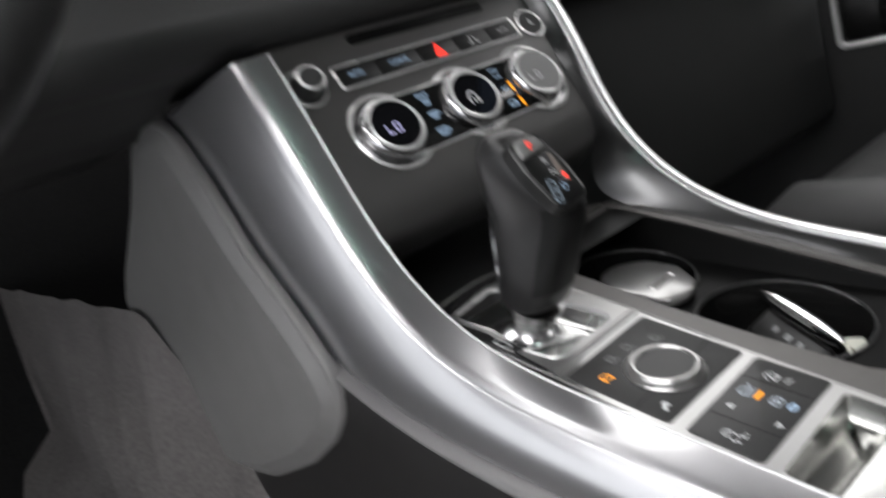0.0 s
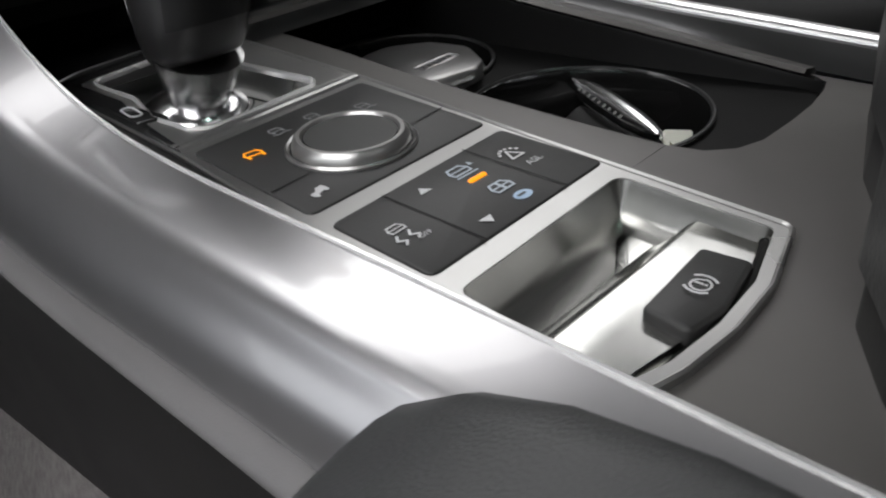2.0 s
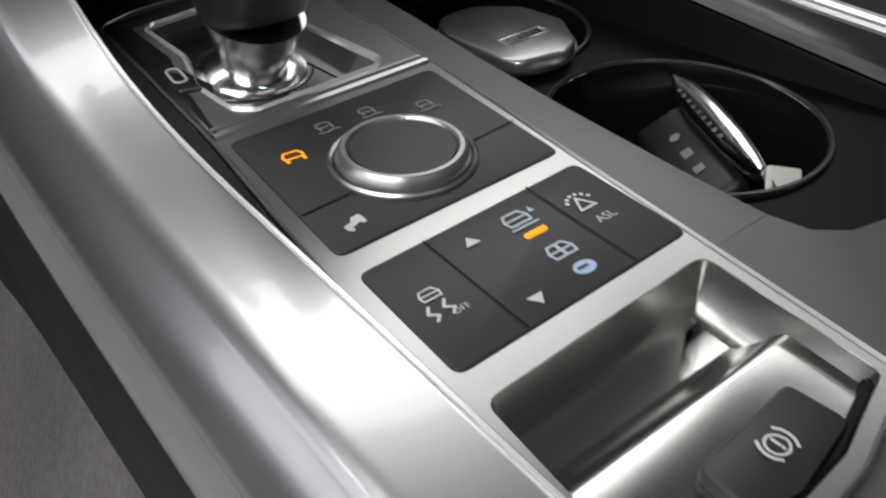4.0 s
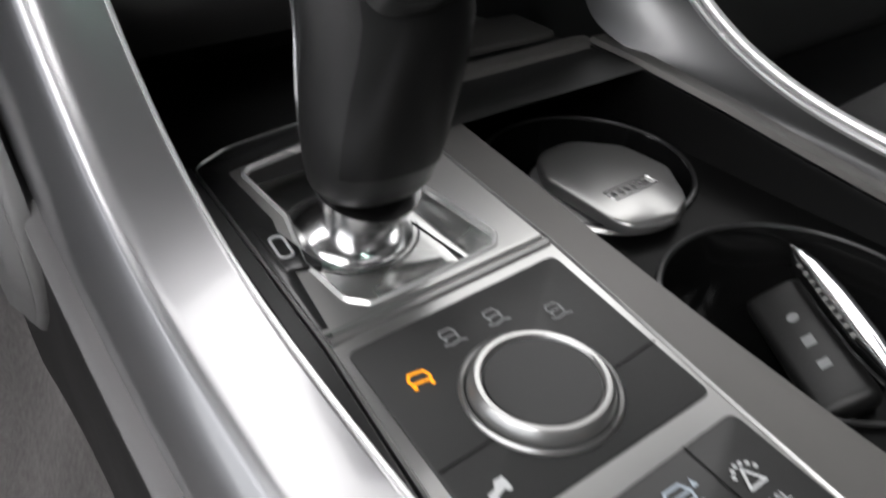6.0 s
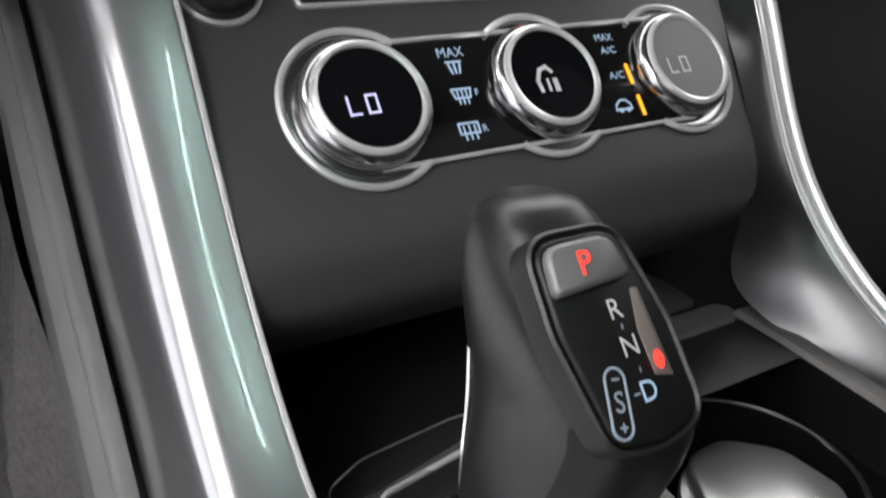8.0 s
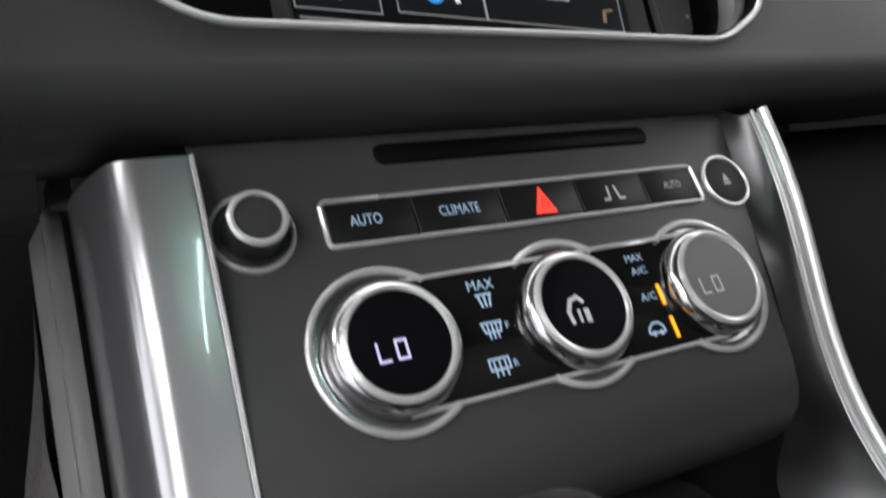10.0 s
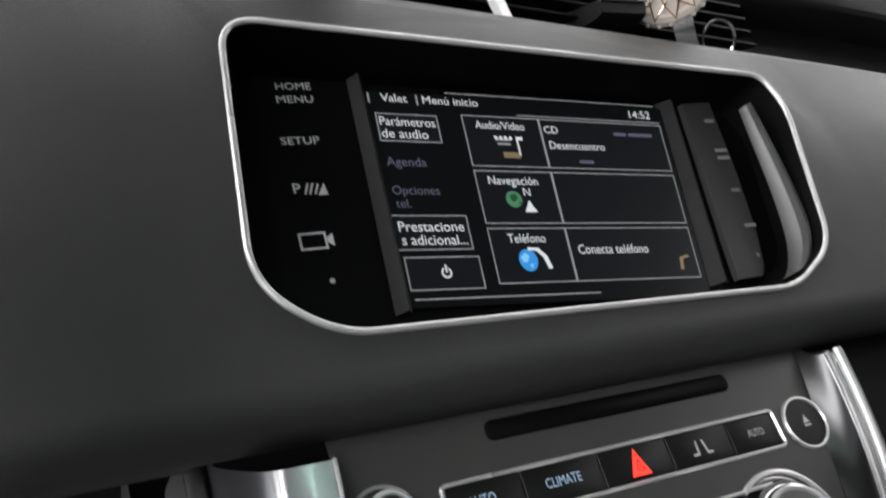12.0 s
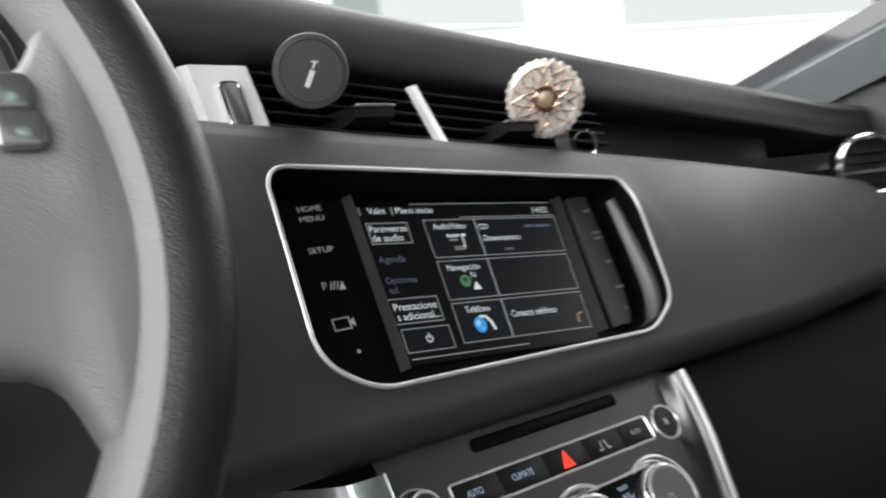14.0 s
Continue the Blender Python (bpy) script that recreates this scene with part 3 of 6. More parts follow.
for k in range(4):
    part("slat", box(-0.03, -0.022 + 0.013 * k, -0.008, 0.03, -0.018 + 0.013 * k, 0.002, PV), SATIN if k == 1 else BLACK, pv)

# ---- display ----
disp = thing("infotainment_display", (0.01, 0.24, 0.77), "lit touch screen in a chrome-framed black bezel", "display")
part("chrome_frame", tube([BEZEL @ Vector((x, y, 0.0004)) for x, y in outline], 0.0015, 12, closed=True), BRIGHT, disp, "thin chrome frame")
wallb = bmesh.new()
inner = shrink(outline, 0.0013)
front = [BEZEL @ Vector((x, y, 0.0)) for x, y in inner]
S_inv = SCREEN.inverted()
deep = []
for p in front:
    q = S_inv @ p
    deep.append(SCREEN @ Vector((q.x * 0.965, q.y * 0.93 + 0.001, -0.0035)))
vf, vd = [wallb.verts.new(p) for p in front], [wallb.verts.new(p) for p in deep]
for i in range(len(vf)):
    wallb.faces.new((vf[i - 1], vf[i], vd[i], vd[i - 1]))
wallb.faces.new(vd)
part("recess", wallb, RECESS, disp)


def ui(p):
    """Display point (u to the right 0..1, w down 0..1, height) to the screen's plane."""
    u, w, h = p
    tlc, trc, blc, brc = (-0.0730, 0.0600), (0.1015, 0.0455), (-0.0800, -0.0555), (0.0805, -0.0690)
    x = (1 - w) * ((1 - u) * tlc[0] + u * trc[0]) + w * ((1 - u) * blc[0] + u * brc[0])
    y = (1 - w) * ((1 - u) * tlc[1] + u * trc[1]) + w * ((1 - u) * blc[1] + u * brc[1])
    return (x, y, h)


def ui_rect(u0, w0, u1, w1):
    return [(u0, w0), (u1, w0), (u1, w1), (u0, w1)]


panel_ui = part("screen", bars([ui_rect(0, 0, 1, 1)], SCREEN, 0.0, warp=ui), UIBACK, disp, "glowing dark menu screen")


def ui_text(text, u, w, size, mat, width=None, align="CENTER"):
    def place(p):
        return ui((u + p[0] * 0.97, w - p[1] * 1.52, 0.0007))
    part("caption", letters(text, size, SCREEN, align=align, warp=place, width=width), mat, panel_ui)


def ui_box(u0, w0, u1, w1, fill=True, lw=0.0034):
    if fill:
        part("button_fill", bars([ui_rect(u0, w0, u1, w1)], SCREEN, 0.0003, warp=ui), UIFILL, panel_ui)
    k = 1.5
    part("button_frame", bars([ui_rect(u0, w0, u1, w0 + lw * k), ui_rect(u0, w1 - lw * k, u1, w1), ui_rect(u0, w0, u0 + lw, w1), ui_rect(u1 - lw, w0, u1, w1)], SCREEN, 0.0005, warp=ui), UILINE, panel_ui)


ui_text("Valet", 0.042, 0.038, 0.028, UITXT, align="LEFT")
ui_text("Menú inicio", 0.164, 0.038, 0.028, UITXT, align="LEFT")
ui_text("14:52", 0.904, 0.051, 0.030, UITXT)
for r_ in (ui_rect(0.004, 0.011, 0.009, 0.066), ui_rect(0.147, 0.011, 0.152, 0.066), ui_rect(0.24, -0.012, 0.97, -0.007), ui_rect(0.46, 0.088, 0.978, 0.093), ui_rect(0.02, 0.965, 0.6, 0.971)):
    part("title_line", bars([r_], SCREEN, 0.0005, warp=ui), UILINE, panel_ui)
ui_box(0.016, 0.116, 0.200, 0.258)
ui_text("Parámetros", 0.022, 0.160, 0.029, UITXT, 0.170, "LEFT")
ui_text("de audio", 0.022, 0.221, 0.030, UITXT, align="LEFT")
ui_text("Agenda", 0.020, 0.360, 0.029, UIDIM, align="LEFT")
ui_text("Opciones", 0.018, 0.495, 0.027, UIDIM, align="LEFT")
ui_text("tel.", 0.022, 0.556, 0.027, UIDIM, align="LEFT")
ui_box(-0.002, 0.606, 0.223, 0.762)
ui_text("Prestacione", 0.012, 0.661, 0.030, UITXT, 0.198, "LEFT")
ui_text("s adicional...", 0.016, 0.720, 0.030, UITXT, 0.198, "LEFT")
ui_box(0.012, 0.790, 0.234, 0.932)
part("power_icon", bars([[(0.126 + 0.016 * math.cos(a), 0.861 + 0.024 * math.sin(a)), (0.126 + 0.016 * math.cos(b), 0.861 + 0.024 * math.sin(b)), (0.126 + 0.011 * math.cos(b), 0.861 + 0.0165 * math.sin(b)), (0.126 + 0.011 * math.cos(a), 0.861 + 0.0165 * math.sin(a))]
                        for a, b in [(radians(-60 + 30 * k), radians(-30 + 30 * k)) for k in range(10)]] + [ui_rect(0.1235, 0.828, 0.1285, 0.861)], SCREEN, 0.0008, warp=ui), UITXT, panel_ui)
for (w0, w1), title in zip(((0.103, 0.368), (0.388, 0.646), (0.665, 0.916)), ("Audio/Vídeo", "Navegación", "Teléfono")):
    ui_box(0.277, w0, 0.530, w1)
    ui_box(0.530, w0, 0.978, w1)
    ui_text(title, 0.396, w0 + 0.052, 0.028, UITXT, 0.165 if title != "Teléfono" else 0.125)
part("clapper", bars([ui_rect(0.369, 0.220, 0.419, 0.234), ui_rect(0.374, 0.246, 0.416, 0.256)], SCREEN, 0.0008, warp=ui), UILINE, panel_ui)
for k in range(4):
    part("clapper_stripe", bars([[(0.366 + 0.016 * k, 0.214), (0.374 + 0.016 * k, 0.210), (0.378 + 0.016 * k, 0.226), (0.370 + 0.016 * k, 0.230)]], SCREEN, 0.001, warp=ui), UITXT, panel_ui)
part("note", bars([ui_rect(0.438, 0.210, 0.444, 0.308), ui_rect(0.442, 0.210, 0.460, 0.228)], SCREEN, 0.0008, warp=ui), UITXT, panel_ui)
part("folder", bars([ui_rect(0.386, 0.293, 0.439, 0.323)], SCREEN, 0.0008, warp=ui), HONEY, panel_ui)
part("globe", bars([[(0.385 + 0.026 * math.cos(t), 0.530 + 0.040 * math.sin(t)) for t in [2 * math.pi * k / 18 for k in range(18)]]], SCREEN, 0.0008, warp=ui), UIGREEN, panel_ui)
part("globe_land", bars([[(0.372, 0.512), (0.392, 0.504), (0.398, 0.525), (0.384, 0.545), (0.374, 0.535)], [(0.396, 0.548), (0.405, 0.540), (0.402, 0.558)]], SCREEN, 0.001, warp=ui), UIDARK, panel_ui)
part("north_arrow", bars([[(0.432, 0.535), (0.452, 0.592), (0.412, 0.592)]], SCREEN, 0.0009, warp=ui), UITXT, panel_ui)
ui_text("N", 0.432, 0.495, 0.026, UITXT)
part("globe", bars([[(0.385 + 0.030 * math.cos(t), 0.815 + 0.050 * math.sin(t)) for t in [2 * math.pi * k / 18 for k in range(18)]]], SCREEN, 0.0008, warp=ui), UIBLUE, panel_ui)
part("globe_land", bars([[(0.362, 0.800), (0.378, 0.782), (0.390, 0.796), (0.382, 0.822), (0.368, 0.826)], [(0.384, 0.838), (0.398, 0.830), (0.394, 0.852)]], SCREEN, 0.0009, warp=ui), UISKY, panel_ui)
part("receiver", bars(stroke([(0.395, 0.765), (0.420, 0.768), (0.440, 0.800), (0.450, 0.850)], 0.014), SCREEN, 0.001, warp=ui), UITXT, panel_ui)
ui_text("CD", 0.540, 0.165, 0.026, UITXT, align="LEFT")
ui_text("Desencuentro", 0.546, 0.248, 0.028, UITXT, 0.20, "LEFT")
ui_text("Conecta teléfono", 0.556, 0.772, 0.029, UITXT, 0.255, "LEFT")
for r_ in (ui_rect(0.790, 0.160, 0.835, 0.178), ui_rect(0.845, 0.160, 0.935, 0.178), ui_rect(0.640, 0.322, 0.690, 0.338)):
    part("caption_bar", bars([r_], SCREEN, 0.0006, warp=ui), UIDIM, panel_ui)
part("phone_mark", bars(stroke([(0.915, 0.87), (0.92, 0.82), (0.945, 0.81)], 0.012), SCREEN, 0.0006, warp=ui), HONEY, panel_ui)

# columns of touch keys left and right of the screen, and the ribs between
for x0, x1, top, low_end, lean in ((-0.0862, -0.0790, 0.068, -0.0575, 0.0062), (0.0826, 0.0945, 0.052, -0.064, 0.0185)):
    rib = bmesh.new()
    loft([[SCREEN @ Vector((x + k, y, h)) for x, h in ((x0, -0.002), ((x0 * 0.35 + x1 * 0.65), 0.0035), (x1, 0.0))] for y, k in ((top, lean), (low_end, 0.0))], rib, closed=False)
    part("rib", rib, DULL, disp)
part("word", letters("HOME", 0.0040, SCREEN, -0.1090, 0.0592, 0.004, width=0.0165), INK, disp)
part("word", letters("MENU", 0.0040, SCREEN, -0.1095, 0.0518, 0.004, width=0.0170), INK, disp)
part("word", letters("SETUP", 0.0040, SCREEN, -0.1115, 0.0290, 0.004, width=0.0175), INK, disp)
part("park_icon", letters("P", 0.0052, SCREEN, -0.1180, 0.0042, 0.004), INK, disp)
part("park_waves", bars(moved(stroke([(0, 0), (0.0018, 0.005)], 0.0008) + stroke([(0.002, 0), (0.004, 0.005)], 0.0008) + stroke([(0.0045, 0), (0.0062, 0.0045)], 0.0008) + [[(0.0055, -0.001), (0.010, -0.001), (0.009, 0.005)]], -0.1145, 0.0015), SCREEN, 0.004), INK, disp)
part("camera_icon", bars(moved(stroke(rect(-0.0058, -0.0036, 0.0052, 0.0036), 0.0009, True) + [[(0.0058, -0.001), (0.0085, -0.003), (0.0085, 0.003), (0.0058, 0.001)]], -0.1155, -0.0215), SCREEN, 0.004), INK, disp)
part("dot", bars([disc(-0.1115, -0.0405, 0.0012, 10)], SCREEN, 0.004), INK, disp)
rk = bmesh.new()
loft([[SCREEN @ Vector((x, y, h)) for x, h in ((xa, -0.001), (xa + 0.0012, 0.0022), (xb - 0.0016, 0.0030), (xb, -0.0015))] for y, xa, xb in ((0.0475, 0.1155, 0.1380), (0.0, 0.1083, 0.1335), (-0.040, 0.1022, 0.1270), (-0.058, 0.1000, 0.1215), (-0.0635, 0.0995, 0.1175))], rk, closed=False)
part("key_column", rk, KEYCOL, disp, "dark grey touch key column")
for x, y, w in ((0.1285, 0.0335, 0.007), (0.1268, 0.0135, 0.009), (0.1262, 0.0085, 0.009), (0.1238, -0.0125, 0.006), (0.1222, -0.0345, 0.008), (0.1180, -0.0520, 0.002)):
    part("key_mark", bars([rect(x - w / 2, y - 0.0011, x + w / 2, y + 0.0011)], SCREEN, 0.0042), DIMINK, disp)
cr = bmesh.new()
trim_line = curve_through([(0.1465, 0.0477, 0.0042), (0.1464, 0.0294, 0.0052), (0.1455, -0.0064, 0.0066), (0.1415, -0.0342, 0.0074), (0.1303, -0.0520, 0.0066), (0.1146, -0.0580, 0.0040)], 24)
loft([[BEZEL @ Vector((p.x + p.z * c * 1.0, p.y + p.z * c * 0.2, -0.009 + 0.8 * p.z * h)) for c, h in ((-1.0, -0.6), (-0.92, 0.1), (-0.6, 0.75), (-0.1, 1.0), (0.4, 0.85), (0.8, 0.3), (1.0, -0.6))] for p in trim_line], cr, closed=False)
part("inner_trim", cr, SOFTMETAL, disp, "smoked chrome inner trim")

# ---- climate panel ----
clim = thing("climate_panel", (-0.01, 0.17, 0.61), "graphite lacquered climate control panel with dials and lit keys", "control panel")


def right_edge(v):
    return 0.1141 + (v - 0.0317) * 0.2116


fas = bmesh.new()
prof = [(0.0420, -0.004), (0.0320, -0.0006), (0.0290, 0.0), (-0.030, 0.0), (-0.082, 0.0), (-0.092, -0.0012), (-0.100, -0.005), (-0.1055, -0.012), (-0.1085, -0.022), (-0.1100, -0.05)]
loops = []
for f in (0.0, 0.02, 0.35, 0.65, 0.93, 0.975, 0.995, 1.0):
    row = []
    for v, h in prof:
        x = -0.1280 + f * (right_edge(v) + 0.1280)
        row.append(CLIMATE @ Vector((x, v, h - (0.003 if f == 1.0 else 0.0008 if f == 0.995 else 0))))
    loops.append(row)
loops.append([p + Vector((0, 0.03, -0.01)) for p in loops[-1]])
part("fascia", loft(loops, fas, closed=False), FASCIA, clim)
# disc slot
part("disc_slot", slab(rrect(-0.064, 0.0215, 0.0635, 0.0300, 0.0035), -0.001, 0.0012, CLIMATE), RECESS, clim, "black disc slot")
# strip of keys
so = rrect(-0.0903, -0.0092, 0.0800, 0.0093, 0.0030)
strip = part("key_strip", border(so, shrink(so, 0.0017), -0.001, 0.0018, CLIMATE), BRIGHT, clim, "black key strip with chrome edge")
cuts = (-0.0886, -0.0560, -0.0195, 0.0160, 0.0500, 0.0783)
for a, b in zip(cuts, cuts[1:]):
    part("key", slab(rrect(a + 0.0003, -0.0075, b - 0.0003, 0.0076, 0.0008), -0.001, 0.0010, CLIMATE, 0.0005), STRIPKEY, strip)
part("word", letters("AUTO", 0.0042, CLIMATE, -0.0745, 0.0, 0.0014, width=0.0118), LIT, strip)
part("word", letters("CLIMATE", 0.0040, CLIMATE, -0.0380, 0.0, 0.0014, width=0.0165), LIT, strip)
part("word", letters("AUTO", 0.0034, CLIMATE, 0.0650, 0.0, 0.0014, width=0.0095), INK, strip)
hz = part("hazard_triangle", bars([[(-0.0064, -0.0056), (0.0034, -0.0056), (-0.0015, 0.0058)]], CLIMATE, 0.0014), RED, strip, "glowing red hazard triangle")
part("hazard_mark", bars(stroke([(-0.0034, -0.0034), (0.0004, -0.0034), (-0.0015, 0.0010)], 0.0005, True) + [disc(-0.0015, -0.0020, 0.0004, 8)], CLIMATE, 0.0018), BLACK, hz)
part("seat_icon", bars(moved(stroke([(-0.007, -0.0035), (-0.0035, -0.0035), (-0.003, 0.004)], 0.0014) + stroke([(0.002, 0.004), (0.0035, -0.0035), (0.0068, -0.0035)], 0.0014), 0.0328, -0.0006, 0.72), CLIMATE, 0.0014), INK, strip)
# eject key
ej = part("eject_ring", border(disc(0.0965, -0.0006, 0.0127, 28), disc(0.0965, -0.0006, 0.0112, 28), -0.001, 0.0016, CLIMATE, 0.0004), BRIGHT, clim)
part("eject_key", slab(disc(0.0965, -0.0006, 0.0113, 28), -0.001, 0.0011, CLIMATE, 0.0008), BUTTON, ej)
part("eject_mark", bars([[(0.0945, -0.001), (0.0985, -0.001), (0.0965, 0.0028)], rect(0.0945, -0.0026, 0.0985, -0.0016)], CLIMATE, 0.0014), INK, ej)
# volume knob
VK = CLIMATE @ Matrix.Translation((-0.1136, 0.0002, 0))
vk = part("volume_knob", lathe([(0.0139, -0.001), (0.0139, 0.0012), (0.0132, 0.0018), (0.0124, 0.0014), (0.0116, 0.0004), (0.0106, 0.0004), (0.0098, 0.0012), (0.0094, 0.0100), (0.0094, 0.0116), (0.0088, 0.0126), (0.0078, 0.0126), (0.0072, 0.0118), (0.0, 0.0118)], VK), KNOBM, clim, "dark volume knob with bright rings")
part("knob_ring", lathe([(0.0095, 0.0108), (0.0096, 0.0120), (0.0088, 0.0129), (0.0078, 0.0129), (0.0073, 0.0119)], VK), BRIGHT, vk, "bright ring")
part("base_ring", lathe([(0.0141, 0.0), (0.0141, 0.0014), (0.0133, 0.0021), (0.0125, 0.0015)], VK), BRIGHT, vk, "bright ring")
part("knob_cap", lathe([(0.0073, 0.0118), (0.0068, 0.0124), (0.0, 0.0126)], VK), BUTTON, vk)

# lower strip joining the three dials
CENTRES = ((-0.0785, -0.0462), (-0.0068, -0.0455), (0.0605, -0.0452))
low = [(-0.0785, -0.0240), (0.0605, -0.0225), (0.0605, -0.0670), (-0.0785, -0.0680)]
ls = part("dial_strip", slab(low, -0.001, 0.0014, CLIMATE, 0.0003), GLOSS, clim, "black gloss strip behind the dials")
for a, b in (((-0.0785, -0.0240), (0.0605, -0.0225)), ((0.0605, -0.0670), (-0.0785, -0.0680))):
    part("strip_edge", tube([CLIMATE @ Vector((*a, 0.0014)), CLIMATE @ Vector((*b, 0.0014))], 0.0009, 6), BRIGHT, ls)
for i, (cx, cy) in enumerate(CENTRES):
    DK = CLIMATE @ Matrix.Translation((cx, cy, 0))
    dial = part("dial", lathe([(0.0214, 0.0), (0.0222, 0.0016), (0.0226, 0.0036), (0.0224, 0.0058), (0.0214, 0.0076), (0.0200, 0.0086), (0.0188, 0.0090), (0.0, 0.0090)], DK, 72), MIRROR, clim, "smoked chrome rotary dial")
    part("rim", lathe([(0.0200, 0.0083), (0.0197, 0.0095), (0.0186, 0.0101), (0.0176, 0.0098), (0.0172, 0.0088)], DK, 72), BRIGHT, dial, "bright chrome rim")
    spans = {0: ((52, 308),), 1: ((52, 128), (232, 308)), 2: ((-128, 128),)}[i]
    for a0, a1 in spans:
        arc = [(math.cos(radians(a0 + (a1 - a0) * k / 40)), math.sin(radians(a0 + (a1 - a0) * k / 40))) for k in range(41)]
        collar = loft([[DK @ Vector((c * r, s * r, h)) for r, h in ((0.0218, 0.0004), (0.0240, 0.0010), (0.0262, 0.0006), (0.0266, 0.0018), (0.0272, 0.0024), (0.0279, 0.0018), (0.0281, -0.001))] for c, s in arc], closed=False)
        part("collar", collar, MIRROR, dial, angle=30)
        part("outer_ring", tube([DK @ Vector((c * 0.0275, s * 0.0275, 0.0016)) for c, s in arc], 0.0013, 8), BRIGHT, dial)
    # third face: flat grey paint stands for what the glass reflects
    part("face", lathe([(0.0174, 0.0088), (0.0170, 0.0092), (0.0, 0.0093)], DK, 48), GREYBTN if i == 2 else GLASSY, dial, "dial face painted grey for its reflection" if i == 2 else "black glass dial face")
    if i != 1:
        mat = VIOLET if i == 0 else INK
        sx = -0.0005
        seg = stroke([(-0.0068, 0.0042), (-0.0068, -0.0042), (-0.0020, -0.0042)], 0.0011) + stroke([(0.0020, -0.0042), (0.0020, 0.0042), (0.0068, 0.0042), (0.0068, -0.0042)], 0.0011, True)
        part("digits", bars(moved(seg, -0.0038 if i == 0 else -0.0072, -0.0026, 0.72), DK, 0.0096), mat, dial)
    else:
        fan = stroke([(-0.0045, -0.004), (-0.005, 0.0), (-0.003, 0.004), (0.0, 0.005), (0.0018, 0.003)], 0.0016) + stroke([(-0.001, 0.0), (-0.001, -0.004)], 0.0012) + stroke([(0.0022, -0.0005), (0.0022, -0.004)], 0.0022)
        part("seat_symbol", bars(moved(fan, -0.0030, -0.0022, 1.0), DK, 0.0096), INK, dial)
# printed keys between the dials
part("word", letters("MAX", 0.0038, CLIMATE, -0.0408, -0.0300, 0.0018, width=0.0105), LIT, ls)
wave = stroke([(-0.0035, 0.002), (0.0035, 0.002)], 0.0009) + [s for k in (-0.0022, 0, 0.0022) for s in stroke([(k * 1.2, 0.001), (k * 0.8, -0.003)], 0.0010)]
part("demist_icon", bars(moved(wave, -0.0408, -0.0352, 0.85), CLIMATE, 0.0018), LIT, ls)
front_i = stroke([(-0.0045, 0.003), (0.0045, 0.003), (0.0035, -0.001), (-0.0035, -0.001)], 0.0009, True) + [s for k in (-0.002, 0, 0.002) for s in stroke([(k, 0.0022), (k, -0.0035)], 0.0008)]
part("front_icon", bars(moved(front_i, -0.0415, -0.0464, 0.85), CLIMATE, 0.0018), LIT, ls)
part("word", letters("F", 0.0026, CLIMATE, -0.0355, -0.0458, 0.0018), LIT, ls)
rear_i = stroke(rect(-0.0045, -0.001, 0.0045, 0.0034), 0.0009, True) + [s for k in (-0.0025, 0, 0.0025) for s in stroke([(k, 0.0022), (k, -0.0036)], 0.0008)]
part("rear_icon", bars(moved(rear_i, -0.0432, -0.0594, 0.85), CLIMATE, 0.0018), LIT, ls)
part("word", letters("R", 0.0026, CLIMATE, -0.0370, -0.0592, 0.0018), LIT, ls)
part("word", letters("MAX", 0.0030, CLIMATE, 0.0288, -0.0295, 0.0018, width=0.0085), LIT, ls)
part("word", letters("A/C", 0.0030, CLIMATE, 0.0290, -0.0350, 0.0018, width=0.0075), LIT, ls)
part("word", letters("A/C", 0.0030, CLIMATE, 0.0286, -0.0458, 0.0018, width=0.0075), LIT, ls)
part("amber_bar", bars([rect(-0.0008, -0.0042, 0.0008, 0.0042)], CLIMATE @ Matrix.Translation((0.0346, -0.0457, 0.0019))), AMBER, ls, "glowing amber lamp")
part("amber_bar", bars([rect(-0.0008, -0.0042, 0.0008, 0.0042)], CLIMATE @ Matrix.Translation((0.0348, -0.0591, 0.0019))), AMBER, ls, "glowing amber lamp")
carp = stroke([(-0.0045, -0.0015), (-0.0038, 0.001), (-0.001, 0.003), (0.002, 0.003), (0.0042, 0.0008), (0.0045, -0.0015)], 0.0009, True)
part("recirculate_icon", bars(moved(carp, 0.0260, -0.0586, 0.85) + moved([disc(-0.002, -0.0018, 0.0012, 8), disc(0.0022, -0.0018, 0.0012, 8)], 0.0260, -0.0586, 0.85), CLIMATE, 0.0018), LIT, ls)

# ---- centre console: rails, top, sides ----
cons = thing("centre_console", (-0.03, 0.0, 0.2), "centre console with satin aluminium rails and grey lacquered top", "console")
INNER = [(0.262, 0.800), (0.247, 0.770), (0.2225, 0.7228), (0.2045, 0.690), (0.189, 0.650), (0.1765, 0.621), (0.156, 0.590), (0.134, 0.5635), (0.111, 0.5475), (0.083, 0.5360), (0.054, 0.5280), (0.0, 0.5155), (-0.05, 0.5045), (-0.1, 0.4935), (-0.16, 0.4805), (-0.30, 0.4505)]
OUTER = [(0.385, 0.780), (0.352, 0.752), (0.320, 0.705), (0.300, 0.672), (0.277, 0.632), (0.258, 0.597), (0.238, 0.567), (0.212, 0.541), (0.170, 0.5185), (0.122, 0.5045), (0.080, 0.4955), (0.010, 0.4830), (-0.045, 0.4725), (-0.098, 0.4615), (-0.16, 0.449), (-0.30, 0.419)]
NS = 270


RAILKEYS = np.array(INNER)
RUN = np.concatenate(([0.0], np.cumsum(np.linalg.norm(np.diff(RAILKEYS, axis=0), axis=1))))


